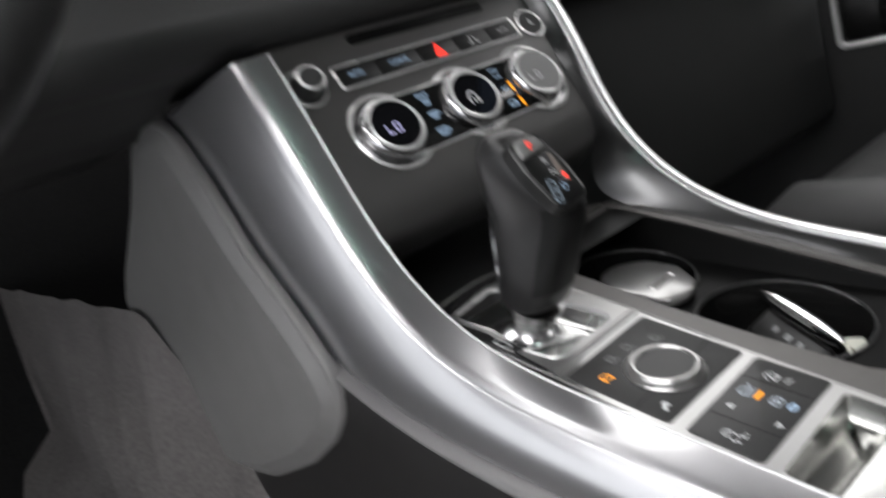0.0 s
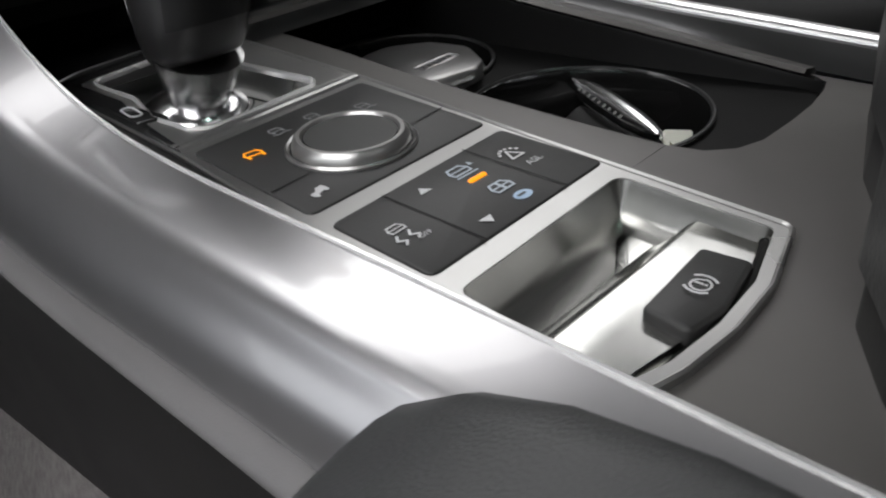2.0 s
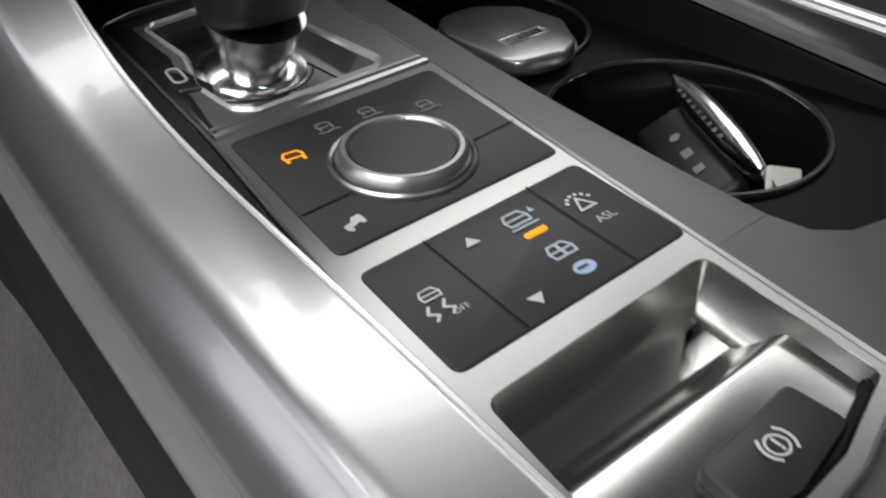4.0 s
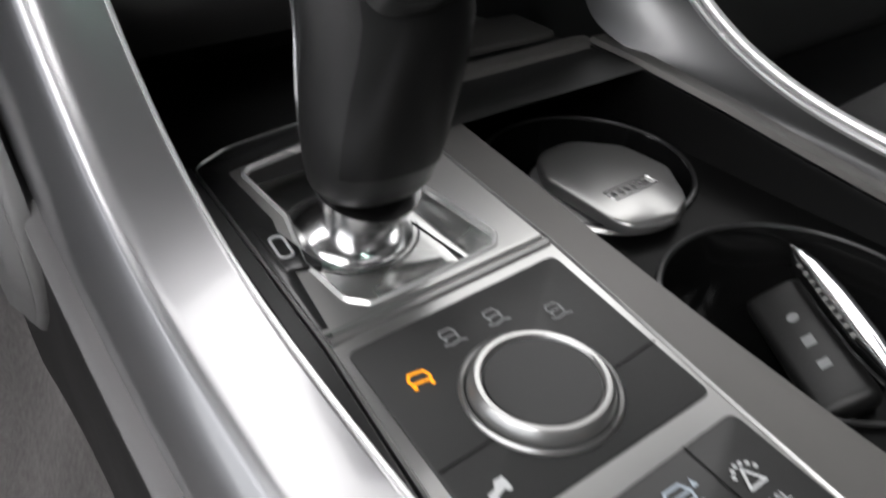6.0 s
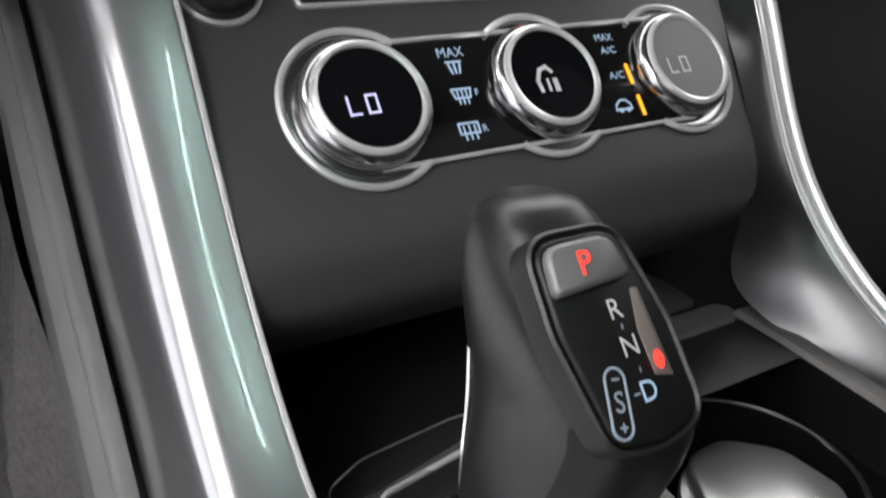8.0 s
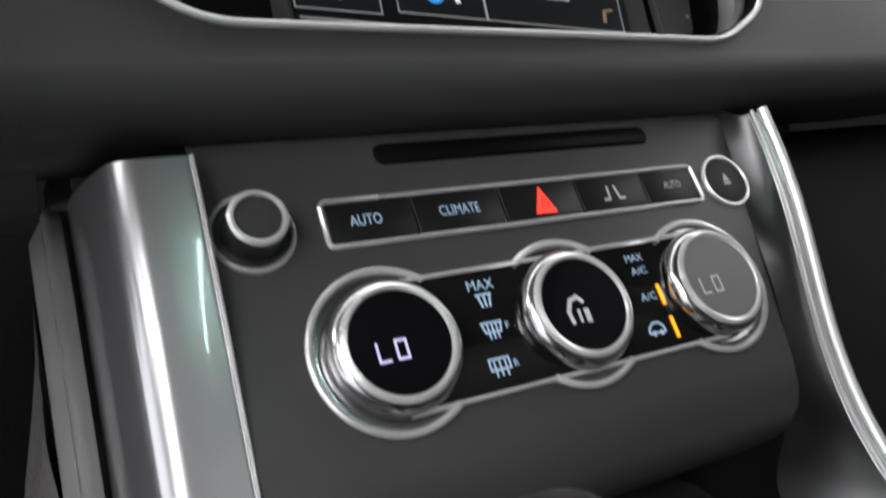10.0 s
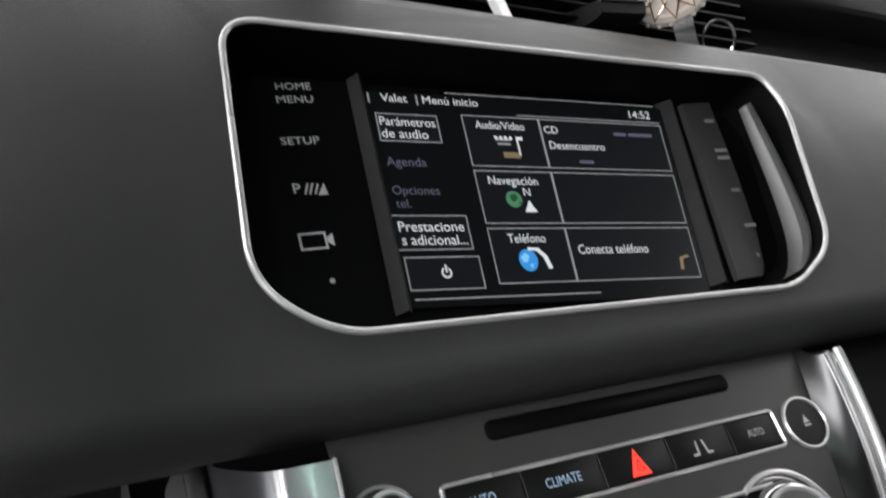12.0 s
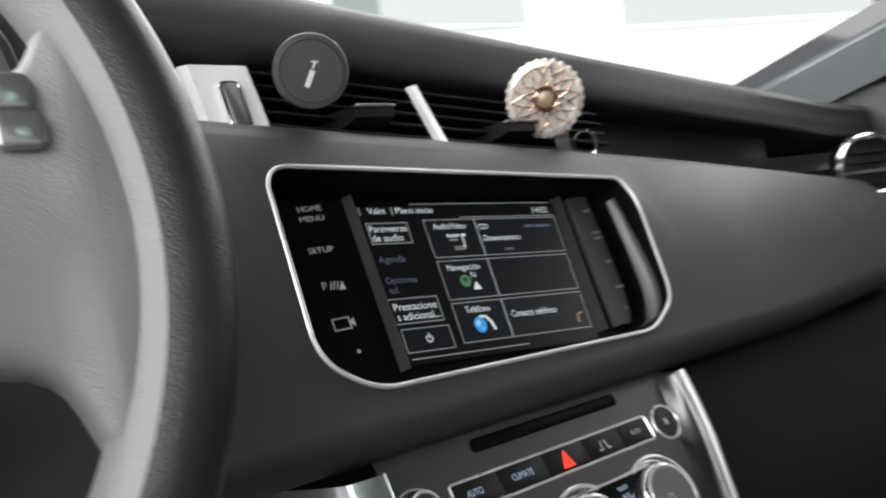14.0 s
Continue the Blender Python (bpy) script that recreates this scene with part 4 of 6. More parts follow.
def fair(keys, stiff):
    """A fair line along the rail, past the keys, whose bend changes evenly."""
    weight = np.zeros((len(keys), NS))
    for row, u in enumerate(RUN / RUN[-1] * (NS - 1)):
        k = min(int(u), NS - 2)
        weight[row, k], weight[row, k + 1] = k + 1 - u, u - k
    third = np.diff(np.eye(NS), 3, axis=0)
    line = np.linalg.solve(weight.T @ weight + stiff * third.T @ third, weight.T @ np.array(keys))
    for _ in range(30):
        line[1:-1] = (line[:-2] + 2 * line[1:-1] + line[2:]) / 4
    return [Vector(p) for p in line.tolist()]


INN, OUT = fair(INNER, 1e5), fair(OUTER, 1.2e4)
INNER_X = -0.1290
RAILTOP = next(k for k, p in enumerate(INN) if p.y < 0.7285)


def rail_loops():
    """Section by section: inner wall, crowned top facet, tight corner, steep outer facet."""
    loops = []
    for a, b in zip(INN[RAILTOP:], OUT[RAILTOP:]):
        d = b - a
        L = d.length
        d = d / L
        xi = INNER_X
        prof_ = [(xi + 0.0035, 0.016), (xi + 0.0012, 0.004), (xi + 0.0001, 0.0005), (xi - 0.0007, -0.0003)]
        prof_ += [(xi - 0.0012 - w, 0.02 * w + 163.0 * w ** 3 - 0.0006) for w in [0.0163 * k / 24 for k in range(25)]]
        x0, t0 = prof_[-1]
        prof_ += [(x0 - 0.0092 * (math.sin(radians(p)) - 0.148), t0 + 0.0092 * (0.989 - math.cos(radians(p)))) for p in range(12, 65, 4)]
        x0, t0 = prof_[-1]
        prof_ += [(x0 - (0.1618 + x0) * (1 - (1 - f) ** 2.4), t0 + (L - 0.0018 - t0) * f) for f in [k / 12 for k in range(1, 13)]]
        prof_ += [(-0.1608, L - 0.0004), (-0.1590, L)]
        loops.append([Vector((x, a.x + d.x * t, a.y + d.y * t)) for x, t in prof_])
    return loops


rail = part("trim_rail", loft(rail_loops(), closed=False), RAIL, cons, "broad satin aluminium rail sweeping down from the dash", angle=80)
part("rail_edge", tube([(INNER_X, p.x - 0.0003, p.y + 0.0003) for p in INN[RAILTOP:]], 0.0008, 6), BRIGHT, rail, "bright inner edge")

# right rail: chrome crest, flank down to the ledge
CRESTK = [(0.118, 0.262, 0.800), (0.118, 0.247, 0.770), (0.118, 0.2225, 0.7228), (0.118, 0.2065, 0.690), (0.118, 0.1965, 0.652), (0.118, 0.1868, 0.621), (0.118, 0.1675, 0.588), (0.118, 0.1430, 0.5600), (0.1185, 0.115, 0.5400), (0.1205, 0.085, 0.5258),
          (0.1235, 0.054, 0.5145), (0.129, 0.002, 0.4995), (0.134, -0.047, 0.4850), (0.137, -0.097, 0.4725), (0.139, -0.157, 0.459), (0.140, -0.297, 0.429)]
BASEK = [(0.132, 0.272, 0.800), (0.125, 0.262, 0.775), (0.1135, 0.238, 0.727), (0.1050, 0.220, 0.695), (0.0960, 0.196, 0.655), (0.0860, 0.172, 0.618), (0.0855, 0.185, 0.585), (0.0905, 0.188, 0.560), (0.0985, 0.162, 0.5455), (0.1045, 0.115, 0.5310),
         (0.1080, 0.070, 0.5165), (0.1155, 0.005, 0.4930), (0.1220, -0.040, 0.4770), (0.1255, -0.0925, 0.4650), (0.1270, -0.151, 0.4522), (0.1280, -0.288, 0.4229)]
CK, BK = fair(CRESTK, 2e4), fair(BASEK, 1.2e4)
RIGHTTOP = next(k for k, p in enumerate(CK) if p.z < 0.729)
fl_loops, band = [], []
for c, b, a, o in zip(CK[RIGHTTOP:], BK[RIGHTTOP:], INN[RIGHTTOP:], OUT[RIGHTTOP:]):
    row = [b]
    for t, bulge in ((0.15, 0.0012), (0.4, 0.0034), (0.58, 0.0044), (0.7, 0.0044), (0.82, 0.0036), (0.93, 0.0018)):
        row.append(b.lerp(c, t) + Vector((-bulge * 0.3, -bulge * 0.35, -bulge * 0.5)))
    fl_loops.append(row + [c])
    d = (o - a).normalized()
    band.append([c + Vector((x, d.x * t, d.y * t)) for x, t in ((0.0, 0.0), (0.0012, -0.0012), (0.0028, -0.0010), (0.0040, 0.0004), (0.0052, 0.0), (0.0068, -0.0014), (0.0100, -0.0018), (0.0130, -0.0012), (0.0155, 0.0010), (0.0170, 0.0050), (0.0180, 0.0120), (0.0185, 0.0300))])
# flank is the rail's aluminium; the dark it reflects is put into its colour
rr_ = part("trim_rail", loft(fl_loops, closed=False), FLANK_SHADED, cons, "satin aluminium rail with polished double crest, flank coloured dark for shade", angle=50)
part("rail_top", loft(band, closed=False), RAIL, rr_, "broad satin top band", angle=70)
part("rail_crest", tube([c + Vector((0.0018, -0.0008, 0.0012)) for c in CK[RIGHTTOP:]], 0.0010, 6), BRIGHT, rr_, "polished crest line")
part("rail_crest", tube([c + Vector((0.0080, -0.0012, 0.0018)) for c in CK[RIGHTTOP:]], 0.0024, 10), BRIGHT, rr_, "polished crest line")


def drop(x, v):
    k = max(0.0, min(1.0, (0.14 - v) / 0.18))
    return -0.163 * max(0.0, x + 0.03) * k


def sheet(rows, h=0.0):
    """A console surface from rows of (x, v), with the fall towards the passenger side."""
    return loft([[CONSOLE @ Vector((x, v, h + drop(x, v))) for x, v in row] for row in rows], closed=False)


EDGE = [(0.190, -0.0115), (0.165, -0.0135), (0.112, -0.0175), (0.070, -0.0225), (0.027, -0.0258), (-0.020, -0.0282), (-0.046, -0.0285), (-0.056, -0.0250), (-0.0615, -0.0150), (-0.0630, 0.000)]
SIDE_X = [(0.190, -0.0325), (0.165, -0.0345), (0.112, -0.0378), (0.070, -0.0402), (0.027, -0.0450), (-0.020, -0.0500), (-0.046, -0.0525)]
st_rows = [[(sx, v), (sx * 0.6 + e * 0.4, v), (e - 0.0015, v), (e, v)] for (v, e), (_, sx) in zip(EDGE[:7], SIDE_X)]
part("top_strip", sheet(st_rows), STRIP, cons, "warm grey lacquered strip")
REAR_R = 0.1145
deck_line = [(-0.0525, -0.046), (-0.0285, -0.046), (-0.0250, -0.0560), (-0.0150, -0.0615), (0.0, -0.0630), (0.03, -0.0600), (0.06, -0.0560), (0.09, -0.0500), (0.106, -0.0455), (REAR_R, -0.036), (REAR_R, -0.12), (0.06, -0.26), (REAR_R, -0.26), (-0.143, -0.26), (-0.143, -0.0950), (-0.1300, -0.0950), (-0.1180, -0.0981), (-0.1010, -0.1000), (-0.0830, -0.0994), (-0.0577, -0.0935)]
deck_line = deck_line[:11] + deck_line[12:]
deck = bmesh.new()
dvs = [deck.verts.new((x, v, 0)) for x, v in deck_line]
bmesh.ops.triangle_fill(deck, use_beauty=True, edges=[deck.edges.new((dvs[i - 1], dvs[i])) for i in range(len(dvs))])
for v in deck.verts:
    v.co = CONSOLE @ Vector((v.co.x, v.co.y, drop(v.co.x, v.co.y)))
part("rear_deck", deck, STRIP, cons, "grey lacquered deck behind the cup holders", angle=80)
# well of the cup holders
RIGHT = [(0.190, 0.0885), (0.165, 0.0885), (0.112, 0.0900), (0.070, 0.0930), (0.027, 0.0975), (-0.020, 0.1040), (-0.036, 0.1065)]
ring_pts = [(e, v) for v, e in EDGE] + [(0.03, -0.0600), (0.06, -0.0560), (0.09, -0.0500), (0.1045, -0.0455)] + [(e, v) for v, e in RIGHT[::-1]] + [(0.06, 0.196), (0.02, 0.198)]
wl = []
for h, s in ((0.0, 0.0), (-0.002, 0.0008), (-0.028, 0.003), (-0.032, 0.006)):
    wl.append([CONSOLE @ Vector((x, v, h + drop(x, v) * (1 if h > -0.02 else 0.6))) for x, v in shrink(ring_pts, s)])
well = bmesh.new()
loft(wl, well, caps=False)
part("cup_well", well, RECESS, cons, "black cup holder well")
ledge = [[(e, v, 0.0012), (e + 0.0025, v, 0.0030), (e + 0.0115, v, 0.0026), (e + 0.0140, v, 0.0010), (e + 0.0145, v, -0.006)] for v, e in RIGHT]
part("ledge", loft([[CONSOLE @ Vector((x, v, h + drop(x, v))) for x, v, h in row] for row in ledge], closed=False), STRIP, cons, "grey ledge beside the rail")
part("ledge", loft([[CONSOLE @ Vector((x, v, h)) for v, h in ((0.186, -0.004), (0.1885, 0.001), (0.196, 0.0015), (0.204, -0.002))] for x in (-0.02, 0.02, 0.06, 0.092)], closed=False), STRIP, cons)
# floor of the well with two round cups
CUPS = ((0.0385, 0.1335, 0.0450), (0.0360, 0.0240, 0.0500))
SHELF = -0.0262
floorw = bmesh.new()
loft([[CONSOLE @ Vector((x, v, h)) for x, v in shrink(ring_pts, d)] for h, d in ((-0.0275, 0.0058), (-0.090, 0.007))], floorw, caps=False)
part("well_wall", floorw, RECESS, cons)
part("well_floor", bars([shrink(ring_pts, -0.004)], CONSOLE, -0.088), RUBBER, cons, smooth=False)
sh_b = bmesh.new()
sh_edges = []
for line in (shrink(ring_pts, 0.002), *[disc(cx, cv, r, 48) for cx, cv, r in CUPS]):
    row = [sh_b.verts.new((x, v, 0)) for x, v in line]
    sh_edges += [sh_b.edges.new((row[k - 1], row[k])) for k in range(len(row))]
bmesh.ops.triangle_fill(sh_b, use_beauty=True, edges=sh_edges)
for v in sh_b.verts:
    v.co = CONSOLE @ Vector((v.co.x, v.co.y, SHELF))
part("cup_shelf", sh_b, RECESS, cons, "smooth black shelf round the cups", smooth=False)
for cx, cv, r in CUPS:
    K = CONSOLE @ Matrix.Translation((cx, cv, SHELF))
    part("cup", lathe([(r + 0.0014, 0.0004), (r + 0.0010, 0.0014), (r, 0.0018), (r - 0.0012, 0.0010), (r - 0.002, -0.004), (r - 0.006, -0.055), (0.0, -0.056)], K, 64), GLOSS, cons, "black cup holder with a thin raised rim")
    part("cup_rim", tube([K @ Vector((x, y, 0.0012)) for x, y in disc(0, 0, r, 64)], 0.0011, 6, closed=True), KNOBM, cons, "thin dull grey rim")

# tray under the climate panel
part("cubby", loft([[Vector((x, y, z)) for y, z in ((0.150, 0.5430), (0.175, 0.5480), (0.20, 0.5485), (0.30, 0.555), (0.315, 0.57), (0.318, 0.64), (0.30, 0.665))] for x in (-0.128, -0.05, 0.05, 0.092)], closed=False), BLACK, cons, "black open cubby")
part("cubby_end", bars([[(y, z) for y, z in ((0.150, 0.53), (0.32, 0.53), (0.32, 0.67), (0.205, 0.665), (0.180, 0.60))]], Matrix(((0, 0, 0, -0.1275), (1, 0, 0, 0), (0, 1, 0, 0), (0, 0, 0, 1)))), BLACK, cons, smooth=False)
part("cubby_mat", slab(rounded([(0.02, 0.206), (0.082, 0.203), (0.080, 0.235), (0.02, 0.240)], [0.006] * 4), 0.0, 0.003, CONSOLE, 0.002), RUBBER, cons)

# outer side: leather knee pad, skirt, carpeted tunnel
skirt, lip = [], []
for a, b in zip(INN[24:], OUT[24:]):
    d = (b - a).normalized()
    lip.append([Vector((x, b.x + d.x * t, b.y + d.y * t)) for x, t in ((-0.1588, 0.0), (-0.1616, 0.0014), (-0.1640, 0.0022), (-0.1662, 0.0034), (-0.1676, 0.0052), (-0.1678, 0.0072), (-0.1668, 0.0092), (-0.1640, 0.0104))])
    skirt.append([Vector((-0.1640, b.x + d.x * 0.008, b.y + d.y * 0.008)), Vector((-0.1668, b.x + d.x * 0.020, b.y + d.y * 0.020)), Vector((-0.1680, b.x + d.x * 0.06, b.y + d.y * 0.06)), Vector((-0.1690, b.x + d.x * 0.11, b.y - 0.11)), Vector((-0.1750, b.x + 0.03, 0.2))])
part("side_lip", loft(lip, closed=False), LIPM, cons, "grey lip under the rail")
part("side_skirt", loft(skirt, closed=False), SKIRT, cons, "dark vinyl console side")
YZ = Matrix(((0, 0, -1, -0.1700), (1, 0, 0, 0), (0, 1, 0, 0), (0, 0, 0, 1)))
kp = rounded([(0.314, 0.712), (0.2845, 0.668), (0.256, 0.614), (0.222, 0.569), (0.205, 0.542), (0.201, 0.512), (0.225, 0.486), (0.270, 0.458), (0.345, 0.428), (0.42, 0.416), (0.500, 0.470), (0.548, 0.569), (0.4365, 0.650), (0.372, 0.705)], [0.04, 0.05, 0.06, 0.05, 0.05, 0.04, 0.05, 0.06, 0.05, 0.06, 0.06, 0.06, 0.05, 0.06], 5)
part("knee_pad", slab(kp, -0.0055, 0.0015, YZ, 0.003), SIDE, cons, "smooth grey knee pad")
part("knee_pad_face", loft([[YZ @ Vector((y, z, h)) for y, z in shrink(kp, w)] for w, h in ((0.0050, 0.0), (0.0052, 0.0018), (0.0066, 0.0028), (0.0100, 0.0047), (0.0134, 0.0066), (0.0146, 0.0070), (0.0160, 0.0071))]), SIDE, cons, "raised face of the knee pad")
tun = []
for y in [1.06 - 0.018 * k for k in range(92)]:
    fold = 1.7 * (0.006 * math.sin(y * 62) + 0.012 * noise.noise(Vector((y * 21, 4.2, 0))) + 0.006 * noise.noise(Vector((y * 47, 7.7, 0)))) * max(0.0, min(1.0, (y - 0.30) / 0.15))
    wob = 0.006 * noise.noise(Vector((y * 9, 1.3, 0))) + fold
    far = max(0.0, min(1.0, (y - 0.37) / 0.10)) + 0.03 * noise.noise(Vector((y * 16, 9.1, 0))) * max(0.0, min(1.0, (y - 0.5) / 0.1))
    tun.append([Vector((-0.165 - 0.018 * far, y, 0.42 + 0.145 * far)), Vector((-0.170 - 0.020 * far + 0.4 * fold, y, 0.40 + 0.10 * far)), Vector((-0.175 - 0.022 * far + fold, y, 0.39 + 0.04 * far)), Vector((-0.198 + wob, y, 0.34)), Vector((-0.235 - wob, y, 0.29 + wob)), Vector((-0.28, y, 0.235)), Vector((-0.40, y, 0.212)), Vector((-0.95, y, 0.212))])
part("tunnel_carpet", loft(tun, closed=False), CARPET, cons, "worn grey carpet over the tunnel", angle=80)
bol = []
for y, top in ((-0.044, 0.440), (-0.050, 0.462), (-0.057, 0.480), (-0.0655, 0.4955), (-0.076, 0.5085), (-0.088, 0.5180), (-0.101, 0.5238), (-0.115, 0.5262), (-0.132, 0.5255), (-0.20, 0.5130), (-0.60, 0.44)):
    bol.append([Vector((x, y, z)) for x, z in ((-0.1655, 0.25), (-0.1655, top - 0.012), (-0.1668, top - 0.0065), (-0.1695, top - 0.0026), (-0.1730, top - 0.0006), (-0.1775, top), (-0.195, top - 0.003), (-0.212, top - 0.010), (-0.228, top - 0.022), (-0.241, top - 0.042), (-0.247, top - 0.075), (-0.25, 0.25))])
dseat = thing("driver_seat", (-0.46, -0.3, 0.2), "dark leather driver seat with a rounded side bolster", "seat")
part("bolster", loft(bol, caps=True), BOLSTER, dseat, "rounded dark leather side bolster", angle=60)
# cushion and backrest are out of view, added to shade the rail's side
part("cushion", box(-0.70, -0.60, 0.212, -0.251, -0.06, 0.475, bevel=0.04), SEAT, dseat)
part("backrest", box(-0.70, -0.80, 0.42, -0.22, -0.61, 1.08, bevel=0.06), SEAT, dseat)

# armrest behind the deck
arm = [(0.105, -0.066), (0.060, -0.0730), (-0.007, -0.0920), (-0.0426, -0.1080), (-0.0846, -0.1150), (-0.1071, -0.1280), (-0.118, -0.150), (-0.120, -0.5), (0.112, -0.5)]
rest = thing("armrest", (0.0, -0.3, 0.40), "black leather armrest lid behind the console", "armrest")
arm_line = rounded(arm, [0.008, 0.02, 0.03, 0.02, 0.015, 0.015, 0.02, 0.01, 0.01], 5)
part("base", slab(shrink(arm_line, 0.002), -0.02, 0.012, CONSOLE, 0.002), BLACK, rest)
part("lid", slab(arm_line, 0.014, 0.085, CONSOLE, 0.014), SEAT, rest, "padded leather lid")
part("seam", tube([CONSOLE @ Vector((x, y, 0.052)) for x, y in shrink(arm_line, -0.0002)], 0.0007, 6, closed=True), RUBBER, rest)

# ---- switch plate ----
plate = thing("switch_plate", (-0.09, 0.0, 0.512), "satin silver switch plate set in the console", "switch panel")
PLATE = rounded([(-0.1150, 0.1720), (-0.1195, 0.0700), (-0.1262, 0.0010), (-0.1290, -0.0430), (-0.1305, -0.0952), (-0.1180, -0.0988), (-0.1010, -0.1007), (-0.0830, -0.1000), (-0.0572, -0.0940), (-0.0520, -0.0430), (-0.0473, 0.0040), (-0.0395, 0.0750), (-0.0330, 0.1820), (-0.0620, 0.1845), (-0.1000, 0.1800)],
                [0.008, 0.01, 0.01, 0.01, 0.004, 0.01, 0.01, 0.01, 0.004, 0.01, 0.01, 0.01, 0.006, 0.02, 0.02], 3)
TRAY = rounded([(-0.1235, -0.0490), (-0.1270, -0.0924), (-0.1170, -0.0957), (-0.1010, -0.0974), (-0.0830, -0.0967), (-0.0598, -0.0910), (-0.0562, -0.0470)], [0.004, 0.003, 0.008, 0.008, 0.008, 0.003, 0.004], 4)
GATE = rounded([(-0.1020, 0.1600), (-0.0990, 0.1630), (-0.0650, 0.1690), (-0.0585, 0.1600), (-0.0520, 0.0880), (-0.0560, 0.0830), (-0.1010, 0.0800), (-0.1060, 0.0850), (-0.1075, 0.1050), (-0.1010, 0.1300)], [0.003] * 10, 3)


def holed(outer, holes, h0, h1, m):
    """A plate with openings, triangulated between its outlines."""
    bm = bmesh.new()
    edges = []
    for loop in (outer, *holes):
        vs = [bm.verts.new(Vector((x, y, 0))) for x, y in loop]
        edges += [bm.edges.new((vs[i - 1], vs[i])) for i in range(len(vs))]
    bmesh.ops.triangle_fill(bm, use_beauty=True, edges=edges)
    top = list(bm.faces)
    r = bmesh.ops.extrude_face_region(bm, geom=top)
    for v in [g for g in r["geom"] if isinstance(g, bmesh.types.BMVert)]:
        v.co.z = h0
    for f in top:
        for v in f.verts:
            v.co.z = h1
    bm.transform(m)
    return bm


part("surround", holed(PLATE, [TRAY, GATE], -0.003, 0.0016, CONSOLE), SATIN, plate, "satin silver surround", angle=25)
part("surround_lip", border(shrink(PLATE, -0.0009), shrink(PLATE, 0.0004), -0.002, 0.0024, CONSOLE, 0.0006), SATIN, plate)
dark = rounded([(-0.1150, 0.1720), (-0.1195, 0.0700), (-0.1170, 0.0700), (-0.1120, 0.1050), (-0.1060, 0.1310), (-0.1065, 0.1640), (-0.0620, 0.1740), (-0.0345, 0.1720), (-0.0330, 0.1820), (-0.0620, 0.1845), (-0.1000, 0.1800)], [0.004, 0.001, 0.001, 0.004, 0.004, 0.003, 0.01, 0.002, 0.006, 0.02, 0.02], 3)
part("plate_ridge", loft([[CONSOLE @ Vector((x, v + dv, h)) for dv, h in ((-0.0032, 0.0012), (-0.0024, 0.0026), (-0.0008, 0.0029), (0.0004, 0.0021), (0.0012, 0.0019), (0.0020, 0.0026), (0.0030, 0.0027), (0.0040, 0.0012))] for x, v in ((-0.1188, 0.0728), (-0.0800, 0.0745), (-0.0408, 0.0762))], closed=False), SATIN, plate, "double ridge across the plate")
# dark sheet over the silver plate stands for its dark reflection
part("gate_dark_reflection", slab(dark, 0.0, 0.0022, CONSOLE, 0.0005), DARKTRIM, plate, "corner of the gear plate, coloured dark for its reflection")
part("side_gap", loft([[CONSOLE @ Vector((x + dx, v, h)) for dx, h in ((0, -0.0005), (-0.0010, 0.0022), (-0.0016, 0.0028), (-0.0060, 0.0030), (-0.0085, 0.001))] for x, v in ((-0.1150, 0.172), (-0.1205, 0.07), (-0.1272, 0.001), (-0.1300, -0.043), (-0.1312, -0.1))], closed=False), KNOBM, plate, "dark satin strip beside the rail")


def quad_plate(c, r, h, mat, name, parent, label=""):
    return part(name, slab(rounded(c, [r] * 4, 4), 0.0, h, CONSOLE, 0.0006), mat, parent, label)


# drive-mode plate and dial
drive = quad_plate([(-0.1172, 0.0660), (-0.1212, 0.0035), (-0.0492, 0.0052), (-0.0440, 0.0690)], 0.003, 0.0022, BUTTON, "drive_mode_plate", plate, "soft black drive mode plate")
HI = 0.0025
for s_ in (((-0.1192, 0.0225), (-0.1020, 0.0235)), ((-0.0650, 0.0240), (-0.0475, 0.0255))):
    part("key_seam", bars(stroke(s_, 0.0005), CONSOLE, HI), RECESS, drive)
KN = CONSOLE @ Matrix.Translation((-0.0842, 0.0290, 0.0020)) @ Matrix.Diagonal((0.96, 0.96, 1.15, 1))
knob = part("drive_dial", lathe([(0.0212, -0.001), (0.0212, 0.0008), (0.0206, 0.0014), (0.0198, 0.0010), (0.0196, -0.0008), (0.0192, -0.0008), (0.0190, 0.0014), (0.0184, 0.0030), (0.0172, 0.0040), (0.0160, 0.0040), (0.0154, 0.0034), (0.0152, 0.0028), (0.0, 0.0028)], KN, 64), SATIN, drive, "polished silver dial ring")
part("dial_cap", lathe([(0.0153, 0.0026), (0.0148, 0.0034), (0.0, 0.0036)], KN, 48), BUTTON, knob, "soft black dial cap")
car = stroke([(-0.0036, -0.0016), (-0.0042, 0.0004), (-0.0028, 0.0032), (0.0028, 0.0032), (0.0042, 0.0004), (0.0036, -0.0016)], 0.0010, True) + stroke([(-0.0034, -0.0018), (-0.0034, -0.0038)], 0.0014) + stroke([(0.0034, -0.0018), (0.0034, -0.0038)], 0.0014)
part("mode_icon", bars(moved(car, -0.1070, 0.0480, 0.70, -6), CONSOLE, HI), AMBER, drive, "glowing amber mode icon")
ground_marks = moved(stroke([(-0.004, -0.0042), (-0.0015, -0.0050), (0.0015, -0.0042), (0.004, -0.0050)], 0.0008), 0, 0)
